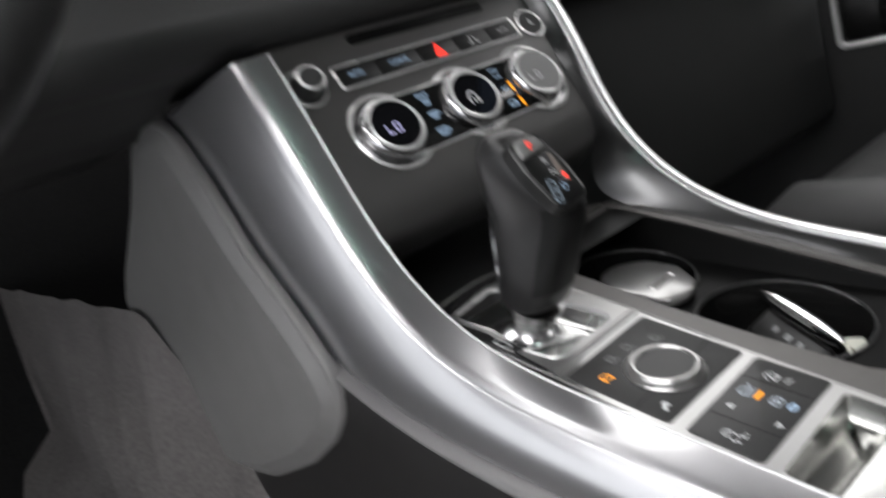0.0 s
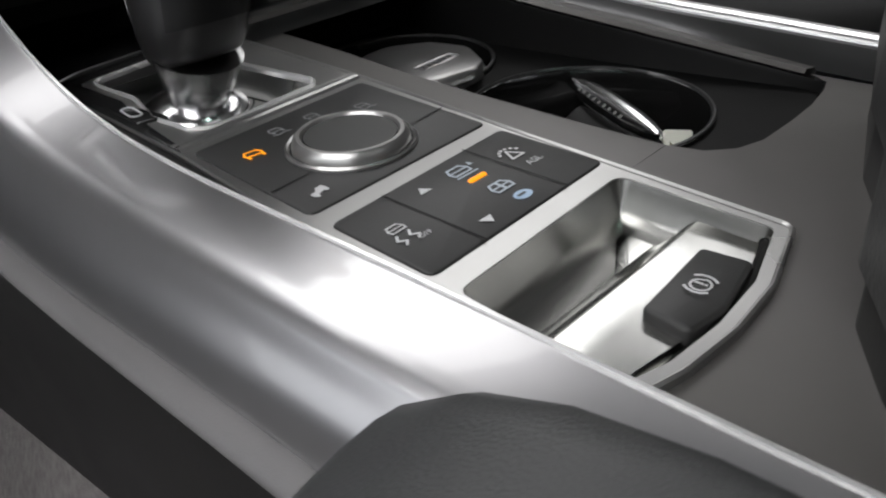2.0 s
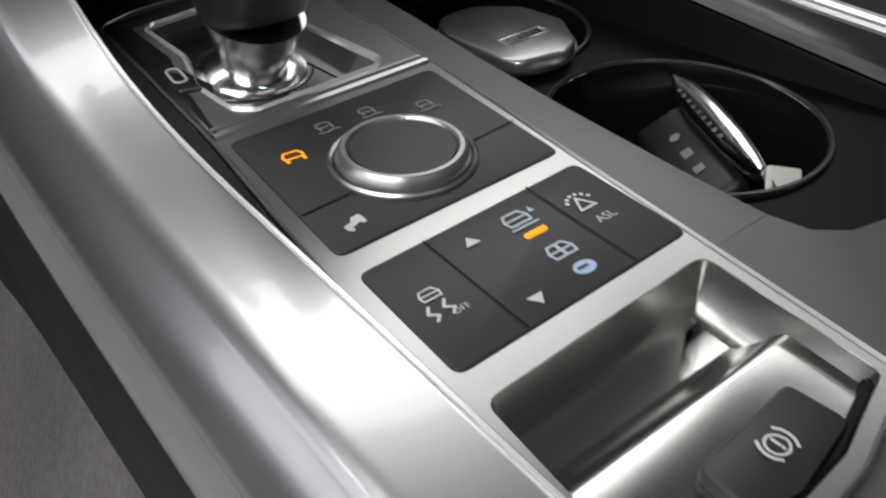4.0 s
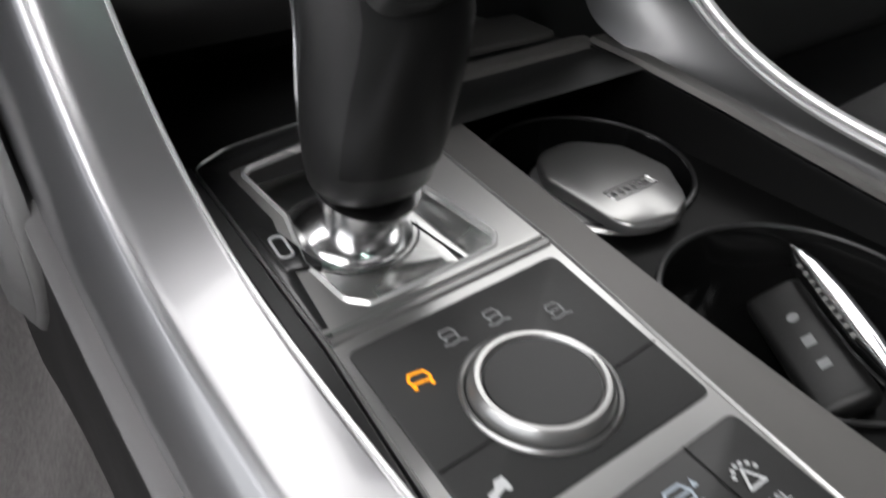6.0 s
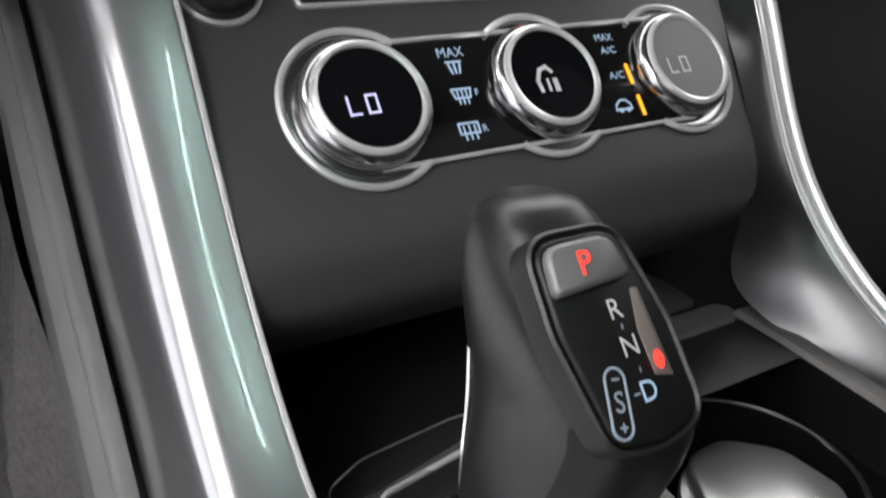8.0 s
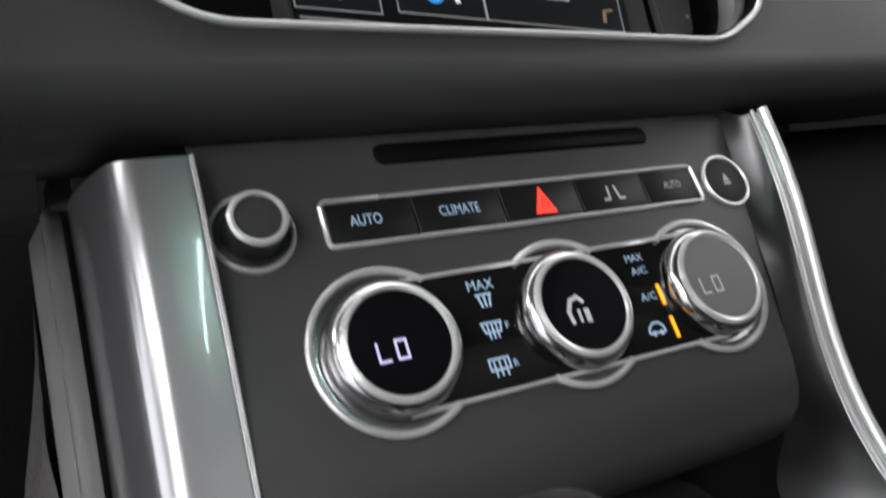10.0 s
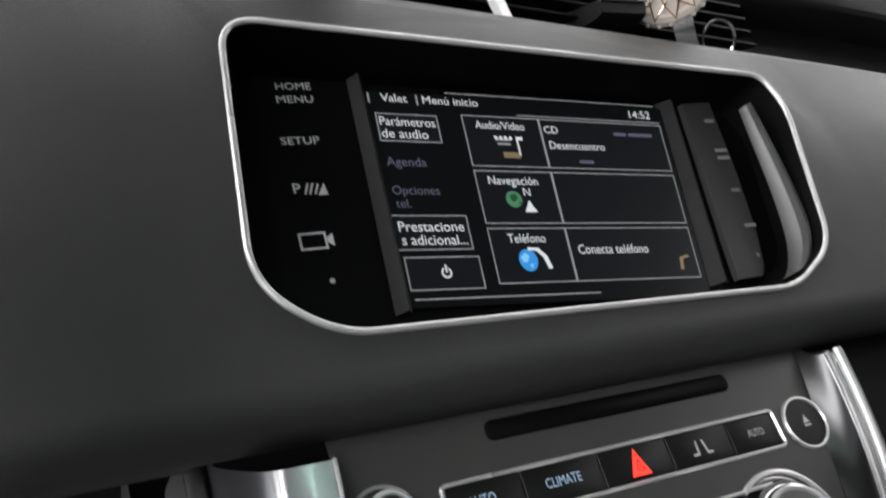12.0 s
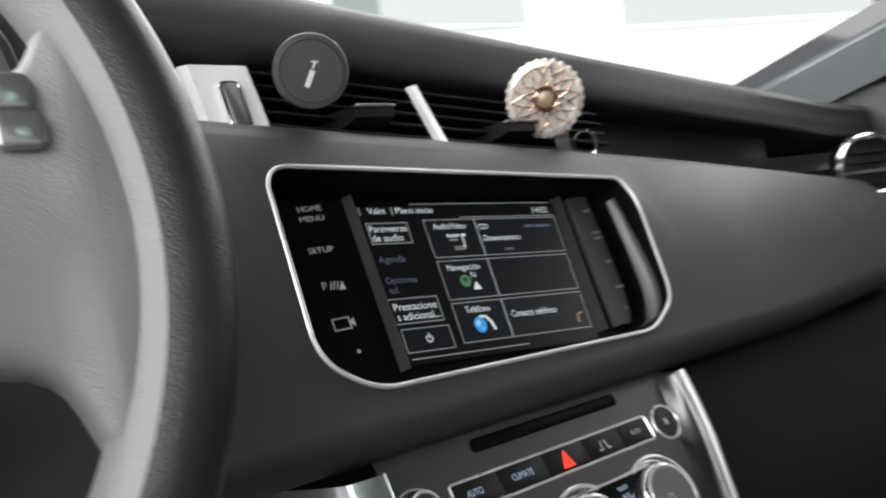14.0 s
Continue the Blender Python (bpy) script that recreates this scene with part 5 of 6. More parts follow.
for x, y, k in ((-0.0918, 0.0572, 1), (-0.0772, 0.0572, 2), (-0.0612, 0.0500, 3)):
    part("mode_icon", bars(moved(car, x, y, 0.55) + moved(ground_marks, x, y, 0.8), CONSOLE, HI), DIMINK, drive, "dim grey mode icon")
hill = [[(-0.0046, -0.0028), (0.0046, 0.0004), (0.0040, 0.0040), (0.0005, 0.0038), (-0.0012, 0.0012), (-0.0046, 0.0004)]]
part("hill_icon", bars(moved(hill, -0.1112, 0.0118, 0.66) + moved([disc(-0.003, -0.0025, 0.0012, 8), disc(0.0032, -0.0006, 0.0012, 8)], -0.1112, 0.0116, 0.66), CONSOLE, HI), INK, drive)

# suspension switch plate
sus = quad_plate([(-0.1214, -0.0042), (-0.1232, -0.0412), (-0.0522, -0.0398), (-0.0502, -0.0015)], 0.003, 0.0022, BUTTON, "suspension_plate", plate, "soft black suspension switch plate")
for s_ in (((-0.1030, -0.0042), (-0.1040, -0.0408)), ((-0.0690, -0.0025), (-0.0702, -0.0402))):
    part("key_seam", bars(stroke(s_, 0.0005), CONSOLE, HI), RECESS, sus)
carfill = stroke([(-0.0038, -0.0026), (-0.0044, 0.0002), (-0.0028, 0.0030), (0.0028, 0.0030), (0.0044, 0.0002), (0.0038, -0.0026)], 0.0009, True) + stroke([(-0.004, 0.0), (0.004, 0.0)], 0.0008)
part("raise_icon", bars(moved(carfill, -0.0805, -0.0112, 0.8) + moved(stroke([(-0.005, -0.0044), (0.005, -0.0044)], 0.0008), -0.0805, -0.0112, 0.8) + moved([[(0.0044, 0.0), (0.0062, 0.0), (0.0053, 0.0022)]], -0.0805, -0.0112), CONSOLE, HI), PALELIT, sus)
part("lower_icon", bars(moved(carfill, -0.0808, -0.0265, 0.8) + moved(stroke([(0, 0.0018), (0, -0.0016)], 0.0010), -0.0808, -0.0265), CONSOLE, HI), PALELIT, sus)
part("amber_bar", slab(rrect(-0.0034, -0.0009, 0.0034, 0.0009, 0.0007), 0.0, 0.0008, CONSOLE @ Matrix.Translation((-0.0802, -0.0178, 0.0021))), AMBER, sus, "glowing amber lamp")
part("lock_icon", bars(moved([[(0.0034 * math.cos(t) * 1.15, 0.0034 * math.sin(t) * 0.8) for t in [2 * math.pi * k / 14 for k in range(14)]]], -0.0810, -0.0340, 0.8), CONSOLE, HI), LIT, sus)
part("lock_slot", bars(moved(stroke([(-0.002, 0), (0.001, 0)], 0.0012), -0.0812, -0.0340, 0.8), CONSOLE, HI + 0.0003), BUTTON, sus)
for x, y, s in ((-0.0946, -0.0112, 1), (-0.0964, -0.0352, -1)):
    part("arrow", bars([[(x - 0.0022, y - 0.0013 * s), (x + 0.0022, y - 0.0013 * s), (x, y + 0.0019 * s)]], CONSOLE, HI), INK, sus)
slip = moved(carfill, 0.0, 0.0025, 0.62) + stroke([(-0.003, -0.0010), (-0.0045, -0.0030), (-0.0025, -0.0045), (-0.004, -0.0060)], 0.0008) + stroke([(0.0015, -0.0010), (0.0, -0.0030), (0.002, -0.0045), (0.0005, -0.0060)], 0.0008)
part("stability_icon", bars(moved(slip, -0.1135, -0.0222, 0.92), CONSOLE, HI), INK, sus)
part("word", letters("OFF", 0.0018, CONSOLE, -0.1108, -0.0275, HI), INK, sus)
tri_ = stroke([(-0.003, -0.0025), (0.003, -0.0025), (0, 0.003)], 0.0009, True) + [[(p[0] * 1.9, p[1] * 1.9) for p in disc(0.0024 * math.cos(a), 0.0024 * math.sin(a), 0.0004, 6)] for a in [0.4 + 0.45 * k for k in range(6)]]
part("limiter_icon", bars(moved(tri_, -0.0632, -0.0165, 0.85), CONSOLE, HI), INK, sus)
part("word", letters("ASL", 0.0027, CONSOLE, -0.0628, -0.0238, HI), INK, sus)

# stow tray and parking brake
tray = bmesh.new()
loft([[CONSOLE @ Vector((x, v, h)) for x, v in shrink(TRAY, d)] for h, d in ((0.0012, 0.0), (-0.0010, 0.0006), (-0.0065, 0.0022), (-0.0095, 0.0038), (-0.0112, 0.0062))], tray, caps=False)
tray.faces.new([v for v in tray.verts][-len(TRAY):])
part("stow_tray", tray, TRAYM, plate, "polished stow tray", angle=60)
rise = bmesh.new()
loft([[CONSOLE @ Vector((x, v - 0.0012 * f, h)) for v, h in ((-0.0605, -0.0115), (-0.0630, -0.0108), (-0.0655, -0.0085), (-0.0685, -0.0045), (-0.0700, -0.0034), (-0.0715, -0.0030), (-0.0800, -0.0030), (-0.0935 + 0.005 * abs(f - 0.5) * 2, -0.0030), (-0.0955 + 0.005 * abs(f - 0.5) * 2, -0.0062))] for f, x in ((0.0, -0.1245), (0.25, -0.108), (0.5, -0.092), (0.75, -0.075), (1.0, -0.0592))], rise, closed=False)
part("brake_ramp", rise, POLISHED, plate, "polished ramp with cloudy reflections")
part("tray_gap", tube([CONSOLE @ Vector((x, v, -0.0022)) for x, v in shrink(TRAY, 0.0016)[10:30]], 0.0011, 6), RECESS, plate)
pb = rounded([(-0.1036, -0.0818), (-0.1050, -0.0935), (-0.0930, -0.0955), (-0.0735, -0.0925), (-0.0745, -0.0802)], [0.002, 0.002, 0.008, 0.002, 0.002], 4)
brake = part("parking_brake_switch", slab(pb, -0.004, 0.0002, CONSOLE, 0.0010), BUTTON, plate, "soft black parking brake switch")
brk = [[(0.0030 * math.cos(a), 0.0030 * math.sin(a)) for a in (t, t + 0.5)] + [(0.0023 * math.cos(t + 0.5), 0.0023 * math.sin(t + 0.5)), (0.0023 * math.cos(t), 0.0023 * math.sin(t))] for t in [k * 0.524 for k in range(12)]]
arcs = stroke([(0.0042 * math.cos(t), 0.0042 * math.sin(t)) for t in [-0.8 + 0.4 * k for k in range(5)]], 0.0008) + stroke([(0.0042 * math.cos(t), 0.0042 * math.sin(t)) for t in [2.34 + 0.4 * k for k in range(5)]], 0.0008)
part("brake_icon", bars(moved(brk + arcs + stroke([(0, 0.0014), (0, -0.0004)], 0.0008) + [disc(0, -0.0014, 0.0005, 6)], -0.0895, -0.0878, 0.85), CONSOLE, 0.0005), INK, brake)

# ---- gear selector ----
gear = thing("gear_selector", (-0.083, 0.115, 0.53), "black leather pistol gear selector on a chrome ball", "gear lever")
bowl = bmesh.new()
loft([[CONSOLE @ Vector((x, v, h)) for x, v in shrink(GATE, s)] for h, s in ((0.0018, -0.0006), (0.001, 0.0), (-0.0030, 0.0014), (-0.0062, 0.0034), (-0.0078, 0.0062), (-0.0082, 0.012))], bowl, caps=False)
bowl.faces.new(list(bowl.verts)[-len(GATE):])
part("gate_bowl", bowl, GATEM, gear, "smoked chrome gear gate")
part("gate_rim", border(shrink(GATE, -0.0016), shrink(GATE, 0.0004), 0.0, 0.0026, CONSOLE, 0.0009), BRIGHT, gear)
part("gate_slit", tube([CONSOLE @ Vector(p) for p in ((-0.0655, 0.1500, -0.0080), (-0.0625, 0.1200, -0.0080), (-0.0605, 0.1010, -0.0080), (-0.0605, 0.0880, -0.0062))], 0.0006, 6), BLACK, gear)
# key is silver like the plate; its dark colour stands for the reflection
lockk = part("shift_lock_key", slab(rounded([(-0.1145, 0.1300), (-0.1150, 0.1040), (-0.1040, 0.1000), (-0.1080, 0.1240)], [0.002] * 4), 0.0, 0.0026, CONSOLE, 0.0006), DARKTRIM, gear)
part("lock_mark", border(rrect(-0.0025, -0.006, 0.0025, 0.006, 0.0022), rrect(-0.0017, -0.0052, 0.0017, 0.0052, 0.0016), 0.0, 0.0006, CONSOLE @ pose(-0.1108, 0.1150, 0.0024, 0, 0, -6), 0.0002), INK, lockk)
BALL = CONSOLE @ Matrix.Translation((-0.0825, 0.1250, -0.0098))
part("ball_seat", lathe([(0.0236, -0.004), (0.0236, 0.0018), (0.0231, 0.0022), (0.0225, 0.0012), (0.0221, -0.003)], BALL, 48), BLACK, gear)
part("ball", lathe([(0.0221, -0.002)] + [(0.0220 * math.cos(radians(9 * k)), 0.0105 * math.sin(radians(9 * k))) for k in range(10)] + [(0.0, 0.0105)], BALL, 48), CHROME, gear, "chrome ball")
B0, B1 = Vector((-0.0822, 0.1195, 0.5290)), Vector((-0.0812, 0.1085, 0.5500))
NK = look(B0, B1) @ pose(0, 0, 0, 180, 0, 0)
part("neck", lathe([(0.0098, -0.004), (0.0098, 0.0005), (0.0103, 0.003), (0.0112, 0.0050), (0.0116, 0.0066), (0.0130, 0.0115), (0.0150, 0.0175), (0.0168, 0.0235), (0.0, 0.0235)], NK, 40), MIRROR, gear, "flared chrome neck")


def grip_loop(z, xl, xr, yr, yf, e=3.2, n=36):
    cx, cy, hw, hd = (xl + xr) / 2, (yr + yf) / 2, (xr - xl) / 2, (yf - yr) / 2
    out = []
    for k in range(n):
        t = 2 * math.pi * k / n
        c, s = math.cos(t), math.sin(t)
        out.append(Vector((cx + hw * math.copysign(abs(c) ** (2 / e), c), cy + hd * math.copysign(abs(s) ** (2 / e), s), z)))
    return out


SECT = [(0.5480, -0.0950, -0.0680, 0.0935, 0.1235, 2.4), (0.5492, -0.0968, -0.0662, 0.0905, 0.1255, 2.4), (0.5530, -0.0984, -0.0648, 0.0868, 0.1262, 2.5), (0.5600, -0.0995, -0.0642, 0.0820, 0.1255, 2.6), (0.5720, -0.0998, -0.0640, 0.0752, 0.1236, 2.7), (0.5850, -0.0988, -0.0642, 0.0685, 0.1210, 2.8), (0.5950, -0.0976, -0.0650, 0.0632, 0.1190, 2.9), (0.6030, -0.0972, -0.0662, 0.0598, 0.1176, 3.0),
        (0.6090, -0.0978, -0.0672, 0.0588, 0.1166, 3.1), (0.6150, -0.0988, -0.0680, 0.0600, 0.1156, 3.1), (0.6230, -0.1000, -0.0692, 0.0645, 0.1140, 3.0), (0.6320, -0.1010, -0.0706, 0.0710, 0.1120, 2.9), (0.6400, -0.1010, -0.0724, 0.0768, 0.1098, 2.8), (0.6455, -0.1000, -0.0745, 0.0812, 0.1075, 2.6), (0.6490, -0.0980, -0.0772, 0.0848, 0.1050, 2.4), (0.6510, -0.0950, -0.0810, 0.0890, 0.1015, 2.2)]
grip = part("grip", loft([grip_loop(*s) for s in SECT]), GRIP, gear, "black leather grip", angle=70)
FACE = pose(-0.0884, 0.0634, 0.6270, 60.0, 0, 0) @ Matrix.Translation((-0.0012, -0.0005, -0.0028))
fo = rounded([(-0.0118, 0.0240), (-0.0122, 0.0060), (-0.0080, -0.0170), (0.0030, -0.0185), (0.0140, -0.0160), (0.0135, 0.0030), (0.0085, 0.0235)], [0.006, 0.02, 0.006, 0.008, 0.006, 0.02, 0.007], 6)
low_front = []
for z, xl, xr, yr, yf, e in SECT[3:9]:
    ring = grip_loop(z, xl - 0.0004, xr + 0.0004, yr - 0.0005, yf, e, 72)
    low_front.append([ring[k] for k in range(41, 69)])
part("front_panel", loft(low_front, closed=False), STRIPKEY, grip, "piano black lower front", angle=70)
face = part("selector_face", slab(fo, -0.006, 0.0018, FACE, 0.0012), STRIPKEY, grip, "piano black selector face")
part("face_rim", border(shrink(fo, -0.0016), shrink(fo, -0.0001), -0.006, 0.0014, FACE, 0.0006), BLACK, grip)
pk = part("park_key", slab(rounded([(-0.0104, 0.0222), (-0.0112, 0.0122), (0.0074, 0.0132), (0.0056, 0.0222)], [0.004, 0.0015, 0.0015, 0.005], 4), 0.001, 0.0040, FACE, 0.0012), GREYBTN, grip, "grey park key")
part("letter", letters("P", 0.0048, FACE, -0.0030, 0.0172, 0.0043), RED, pk, "glowing red letter")
for ch, x, y in (("R", 0.0014, 0.0075), ("N", 0.0020, 0.0001), ("D", 0.0027, -0.0088)):
    part("letter", letters(ch, 0.0041, FACE, x, y, 0.0022), INK if ch != "D" else LIT, face)
RING = FACE @ pose(-0.0047, -0.0090, 0.0, 0, 0, -11)
part("letter", letters("S", 0.0040, RING, 0, 0, 0.0022), DIMLIT, face)
part("letter_ring", border(rrect(-0.0025, -0.0068, 0.0025, 0.0068, 0.0025), rrect(-0.0020, -0.0063, 0.0020, 0.0063, 0.0020), 0.0016, 0.0021, RING, 0.0001), DIMLIT, face)
part("letter_tick", bars([rect(-0.0009, 0.0042, 0.0009, 0.0046)], RING, 0.0022), DIMLIT, face)
part("letter_tick", bars([rect(-0.0009, -0.0046, 0.0009, -0.0042), rect(-0.0002, -0.0053, 0.0002, -0.0035)], RING, 0.0022), DIMLIT, face)
for tick in (rect(-0.0010, -0.0088, 0.0006, -0.0084), rect(0.0016, 0.0036, 0.0020, 0.0046), rect(0.0022, -0.0050, 0.0026, -0.0040)):
    part("letter_tick", bars([tick], FACE, 0.0022), DIMLIT, face)
part("lamp_window", slab(rounded([(0.0068, 0.0108), (0.0052, 0.0026), (0.0056, -0.0064), (0.0101, -0.0076), (0.0088, 0.0106)], [0.0005, 0.004, 0.0005, 0.0005, 0.0005]), 0.0012, 0.0021, FACE, 0.0004), paint("brown_lens", (0.13, 0.11, 0.10), 0.5, var=0.1, spec=0.15), face)
part("gear_lamp", bars([[(0.0072 + 0.0012 * math.cos(t), -0.0038 + 0.0018 * math.sin(t)) for t in [2 * math.pi * k / 14 for k in range(14)]]], FACE, 0.0026), RED, face, "glowing red lamp")
part("grip_trim", tube(curve_through([(-0.0955, 0.1175, 0.5530), (-0.0965, 0.1165, 0.5650), (-0.0966, 0.1140, 0.5800), (-0.0952, 0.1115, 0.5980), (-0.0957, 0.1085, 0.6130)], 10), 0.0008, 6), CHROME, grip, "thin chrome line")

# ---- things in the cup holders ----
can = thing("ashtray_can", (0.036, 0.124, 0.445), "silver-lidded portable ashtray standing in the cup holder", "ashtray")
AC = CONSOLE @ pose(0.0325, 0.1165, -0.0250, 0, 0, 0)
part("body", lathe([(0.026, -0.060), (0.029, -0.05), (0.0300, -0.006), (0.0305, -0.002)], AC, 48), BLACK, can)
lid = part("lid", lathe([(0.0302, -0.005), (0.0318, -0.003), (0.0320, -0.0005), (0.0312, 0.0006), (0.0, 0.0008)], AC, 64), SATIN, can, "satin silver lid")
fl2 = rounded([(-0.0225, -0.0240), (-0.0222, 0.0130), (-0.0120, 0.0310), (0.0095, 0.0325), (0.0260, 0.0160), (0.0275, -0.0085), (0.0130, -0.0300), (0.0015, -0.0360), (-0.0200, -0.0320)], [0.006, 0.010, 0.016, 0.016, 0.014, 0.012, 0.010, 0.010, 0.007], 6)
FLAP = AC @ pose(0, 0, 0.0004, -2.5, 0, 0)
part("flap", slab(fl2, 0.0008, 0.0058, FLAP, 0.0016), SATIN, lid, "raised silver flap", angle=50)
part("badge", border(rrect(-0.0125, -0.0036, 0.0125, 0.0036, 0.0006), rrect(-0.0118, -0.0029, 0.0118, 0.0029, 0.0004), 0.0, 0.0005, FLAP @ pose(0.0000, -0.0125, 0.0058, 0, 0, 2), 0.0002), CHROME, lid)
part("badge_bar", bars([rect(-0.0105 + 0.0036 * k, -0.0018, -0.0080 + 0.0036 * k, 0.0018) for k in range(6)], FLAP @ pose(0.0000, -0.0125, 0.0060, 0, 0, 2)), MIRROR, lid)

key = thing("key_fob", (0.055, 0.03, 0.47), "black car key fob with chrome side leaning in the cup holder", "key fob")
KT, KE = Vector((0.0675, 0.0545, 0.4915)), Vector((0.0275, -0.0110, 0.4800))
kd = (KE - KT).normalized()
ks = Vector((-0.35, 0.35, 0.86)).cross(kd).normalized()
ku = kd.cross(ks).normalized()
KM = Matrix(((kd.x, ks.x, ku.x, KT.x), (kd.y, ks.y, ku.y, KT.y), (kd.z, ks.z, ku.z, KT.z), (0, 0, 0, 1)))
part("chrome_side", loft([[KM @ Vector((x, w * math.cos(t), 0.0045 * math.sin(t))) for t in [2 * math.pi * k / 14 for k in range(14)]] for x, w in ((-0.001, 0.0008), (0.0005, 0.0022), (0.004, 0.0038), (0.012, 0.0052), (0.030, 0.0060), (0.052, 0.0056), (0.066, 0.0042), (0.074, 0.0024), (0.076, 0.0006))]), CHROME, key, "chrome side of the fob")
for k in range(9):
    part("chrome_bar", bars([rect(0.010 + 0.0048 * k, -0.0030, 0.0122 + 0.0048 * k, -0.0014)], KM, 0.0044), SOFTMETAL, key)
part("body", box(0.004, -0.026, -0.014, 0.066, -0.004, -0.004, KM, bevel=0.004), BLACK, key)
part("button_mark", bars([disc(0.024, -0.014, 0.0022, 12), rect(0.034, -0.016, 0.039, -0.012), rect(0.046, -0.016, 0.050, -0.012)], KM, -0.0037), DIMINK, key)
tag = thing("paper_tag", (0.030, -0.014, 0.478), "small pale card tag beside the key", "tag")
TG = CONSOLE @ pose(0.0300, -0.0215, -0.0310, 50, 10, -35)
part("card", slab(rrect(-0.0060, -0.0100, 0.0060, 0.0085, 0.001), 0, 0.0012, TG, 0.0003), CARD, tag)
part("print_bar", bars([[(-0.0045, -0.006), (-0.001, -0.001), (-0.0045, 0.004)], rect(0.0005, -0.006, 0.004, -0.002)], TG, 0.0015), paint("olive_print", (0.10, 0.09, 0.04), 0.5), tag, "olive printed mark")

# ---- steering wheel ----
sw = thing("steering_wheel", (-0.435, 0.12, 0.80), "dark grey leather steering wheel with perforated rim", "steering wheel")
SWM = pose(-0.4345, 0.120, 0.8620, 79, 0, 0)
R0 = 0.1785
# light is put into the leather colours: pale lit face, dark shaded back
for name, t0, t1, mat, words in (("rim_face", 118, 225, PERFORATED_LIT, "perforated leather face of the rim, paler for light"), ("rim", 225, 478, WHEEL_SHADED, "smooth leather back of the rim, darker for shade")):
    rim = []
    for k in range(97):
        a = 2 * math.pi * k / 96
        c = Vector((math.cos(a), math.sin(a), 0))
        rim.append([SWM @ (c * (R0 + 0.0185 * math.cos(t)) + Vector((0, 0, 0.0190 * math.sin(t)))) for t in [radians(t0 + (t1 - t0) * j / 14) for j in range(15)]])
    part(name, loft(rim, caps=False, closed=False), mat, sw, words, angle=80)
hub = loft([[SWM @ Vector((x * s, y * s, z)) for x, y in rrect(-0.075, -0.065, 0.075, 0.055, 0.03)] for z, s in ((-0.05, 1.0), (-0.01, 1.0), (0.004, 0.93), (0.008, 0.7))])
part("hub", hub, PAD, sw)
for s in (1, -1):
    cols = ((0.06, 0.040, 0.050), (0.09, 0.038, 0.050), (0.110, 0.037, 0.0505), (0.122, 0.0376, 0.051), (0.131, 0.0394, 0.0515), (0.137, 0.0430, 0.0530), (0.1407, 0.0473, 0.0555), (0.1435, 0.0530, 0.0600), (0.1465, 0.0610, 0.067), (0.150, 0.070, 0.075), (0.154, 0.075, 0.078), (0.160, 0.072, 0.074), (0.170, 0.055, 0.055), (0.176, 0.040, 0.040))
    spo = loft([[SWM @ Vector((s * x, y, z)) for y, z in ((-h0, -0.014), (-h0, 0.002), (-h0 + 0.003, 0.0075), (-h0 + 0.008, 0.010), (0, 0.0115), (h1 - 0.008, 0.010), (h1 - 0.003, 0.0075), (h1, 0.002), (h1, -0.014))] for x, h0, h1 in cols])
    # spoke takes the rim face's paler, lit colour
    spk = part("spoke", spo, PERFORATED_LIT, sw, angle=80)
    part("button_pod", slab(rounded([(s * 0.078, 0.034), (s * 0.078, -0.020), (s * 0.120, -0.014), (s * 0.128, 0.030)], [0.008] * 4), 0.004, 0.0125, SWM, 0.002), GLOSS, spk)
    for kx, ky in ((0.093, 0.020), (0.112, 0.018), (0.093, 0.000), (0.112, 0.000), (0.1345, 0.0430), (0.1365, 0.0310)):
        part("button", slab(rrect(s * kx - 0.007, ky - 0.006, s * kx + 0.007, ky + 0.006, 0.003), 0.012, 0.0145, SWM, 0.001), SATIN, spk)
spd = loft([[SWM @ Vector((x, y, z)) for x, z in ((-h, -0.014), (-h, 0.006), (h, 0.006), (h, -0.014))] for y, h in ((-0.05, 0.05), (-0.10, 0.03), (-0.15, 0.028), (-0.168, 0.045))])
part("spoke", spd, SATIN, sw, "silver lower spoke")
part("column", lathe([(0.045, -0.16), (0.05, -0.04), (0.0, -0.04)], SWM, 24), BLACK, sw)
hood = thing("instrument_hood", (-0.45, 0.39, 0.86), "black instrument cluster hood behind the wheel", "instrument cluster")
part("shell", box(-0.66, 0.33, 0.86, -0.235, 0.45, 1.02, bevel=0.03), PAD, hood)
part("visor_lip", tube(curve_through([(-0.64, 0.335, 0.90), (-0.62, 0.326, 0.99), (-0.55, 0.324, 1.012), (-0.35, 0.324, 1.012), (-0.275, 0.326, 0.99), (-0.255, 0.335, 0.90)], 30), 0.006, 8), PAD, hood)
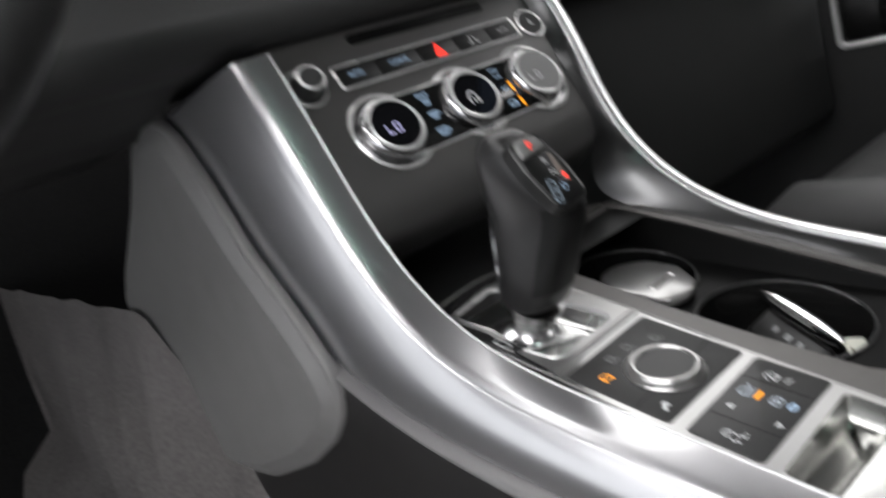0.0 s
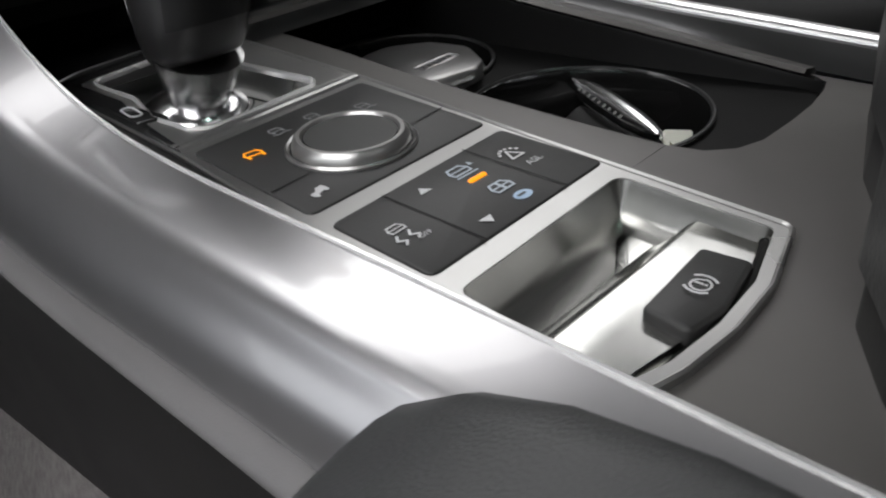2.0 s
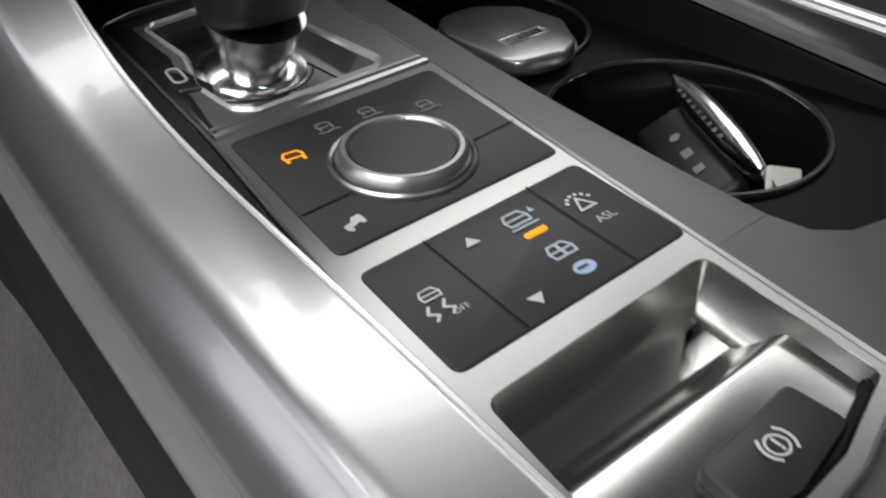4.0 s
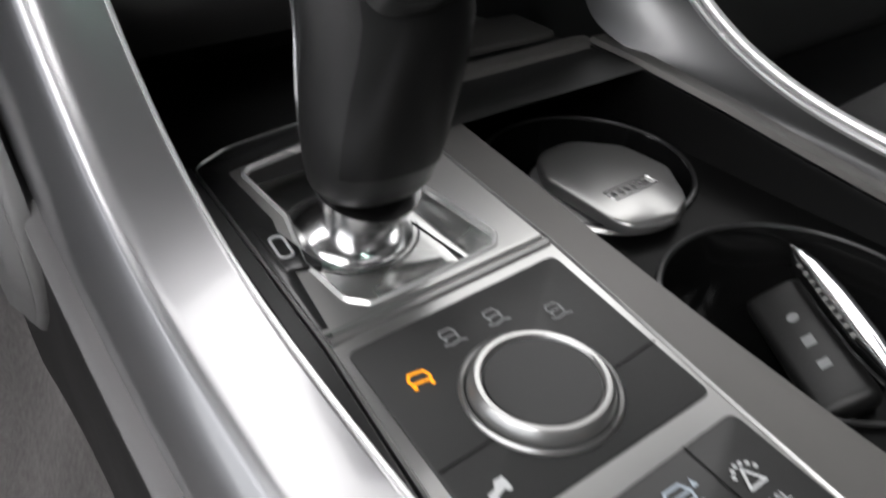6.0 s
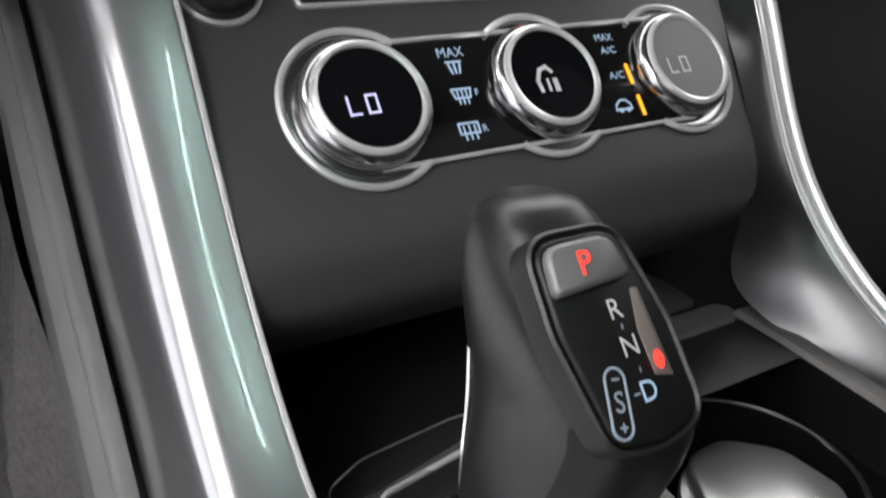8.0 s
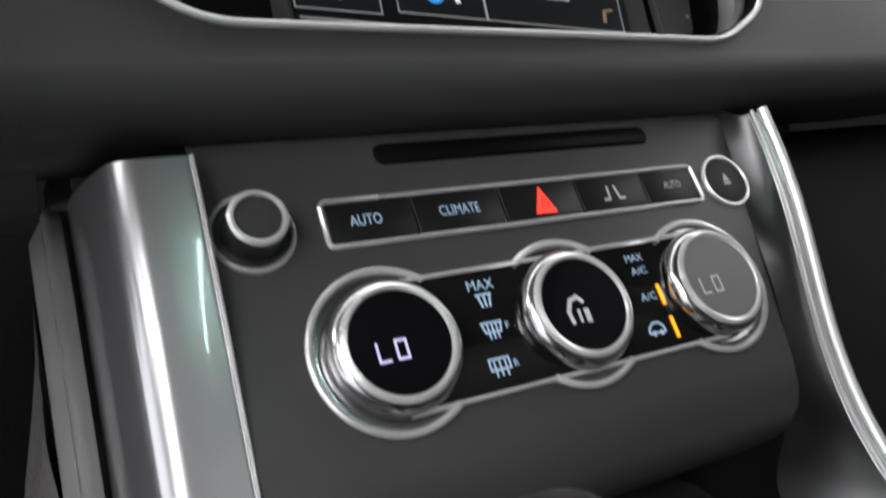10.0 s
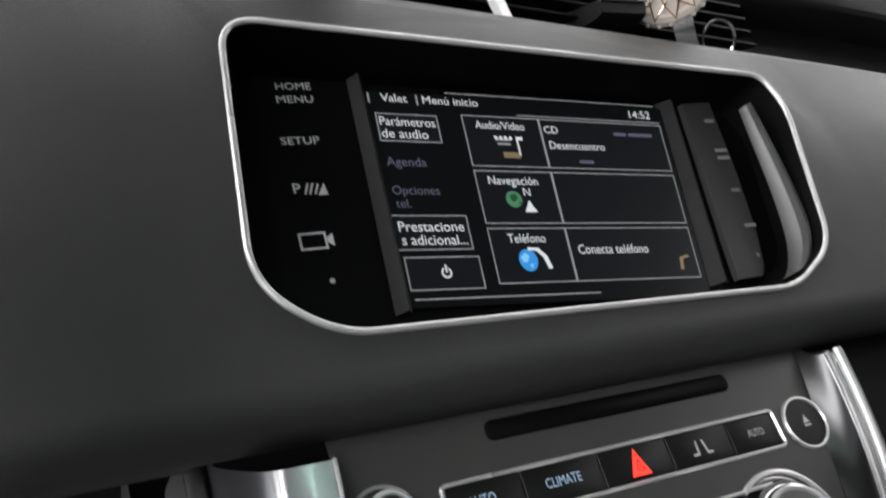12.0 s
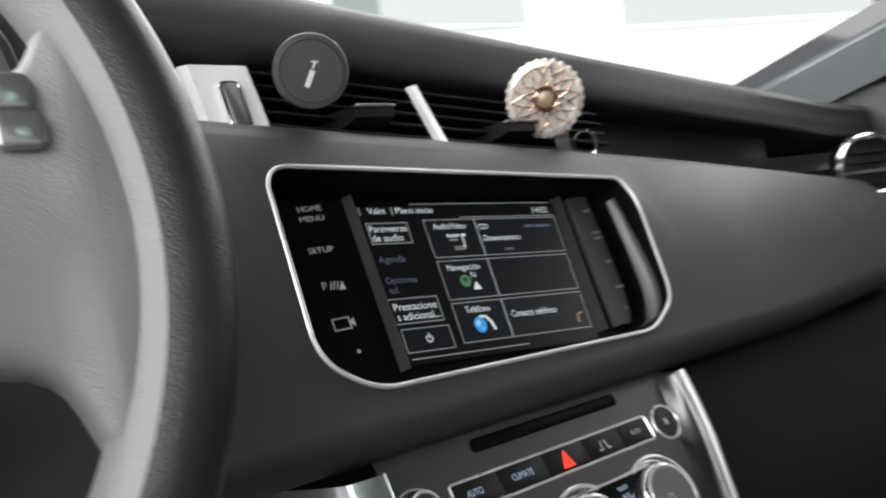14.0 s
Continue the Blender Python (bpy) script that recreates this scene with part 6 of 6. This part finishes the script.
part("dial_glass", slab(rrect(-0.63, 0.885, -0.265, 0.985, 0.02), 0.0, 0.002, Matrix(((1, 0, 0, 0), (0, 0, -1, 0.329), (0, 1, 0, 0), (0, 0, 0, 1)))), GLASSY, hood, "dark instrument glass")

# ---- passenger side ----
seat = thing("passenger_seat", (0.45, -0.2, 0.3), "black leather passenger seat", "seat")
part("cushion", box(0.20, -0.42, 0.20, 0.70, 0.15, 0.50, bevel=0.05), SEAT, seat)
part("side_bolster", loft([[Vector((0.22 + 0.035 * math.cos(t), y, 0.49 + 0.03 * math.sin(t) + dz)) for t in [2 * math.pi * k / 16 for k in range(16)]] for y, dz in ((0.14, -0.03), (0.10, 0), (-0.2, 0.005), (-0.4, 0))]), SEAT, seat)
part("backrest", box(0.20, -0.62, 0.42, 0.70, -0.42, 1.15, bevel=0.06), SEAT, seat)
pull = thing("door_pull", (0.79, 0.25, 0.58), "silver-framed door pull on the dark door lining", "door handle")
DP = Matrix(((0, 0, -1, 0.797), (-1, 0, 0, 0.235), (0, 1, 0, 0.585), (0, 0, 0, 1)))
part("pull_frame", border(rrect(-0.060, -0.045, 0.055, 0.045, 0.012), rrect(-0.052, -0.037, 0.030, 0.037, 0.008), -0.005, 0.008, DP, 0.002), BRIGHT, pull)
part("pull_cup", slab(rrect(-0.052, -0.037, 0.030, 0.037, 0.008), -0.004, 0.001, DP), GLOSS, pull)

# ---- pedals ----
ped = thing("brake_pedal", (-0.42, 0.52, 0.25), "ribbed black rubber brake pedal in the dark footwell", "pedal")
PDM = pose(-0.40, 0.45, 0.33, 55, 0, 0)
part("pad", slab(rrect(-0.04, -0.03, 0.04, 0.03, 0.006), -0.006, 0.0, PDM, 0.001), RUBBER, ped)
for k in range(5):
    part("rib", box(-0.036, -0.024 + 0.011 * k, 0, 0.036, -0.019 + 0.011 * k, 0.003, PDM), RUBBER, ped, smooth=False)
part("arm", box(-0.008, -0.01, -0.25, 0.008, 0.01, -0.006, PDM), BLACK, ped, smooth=False)
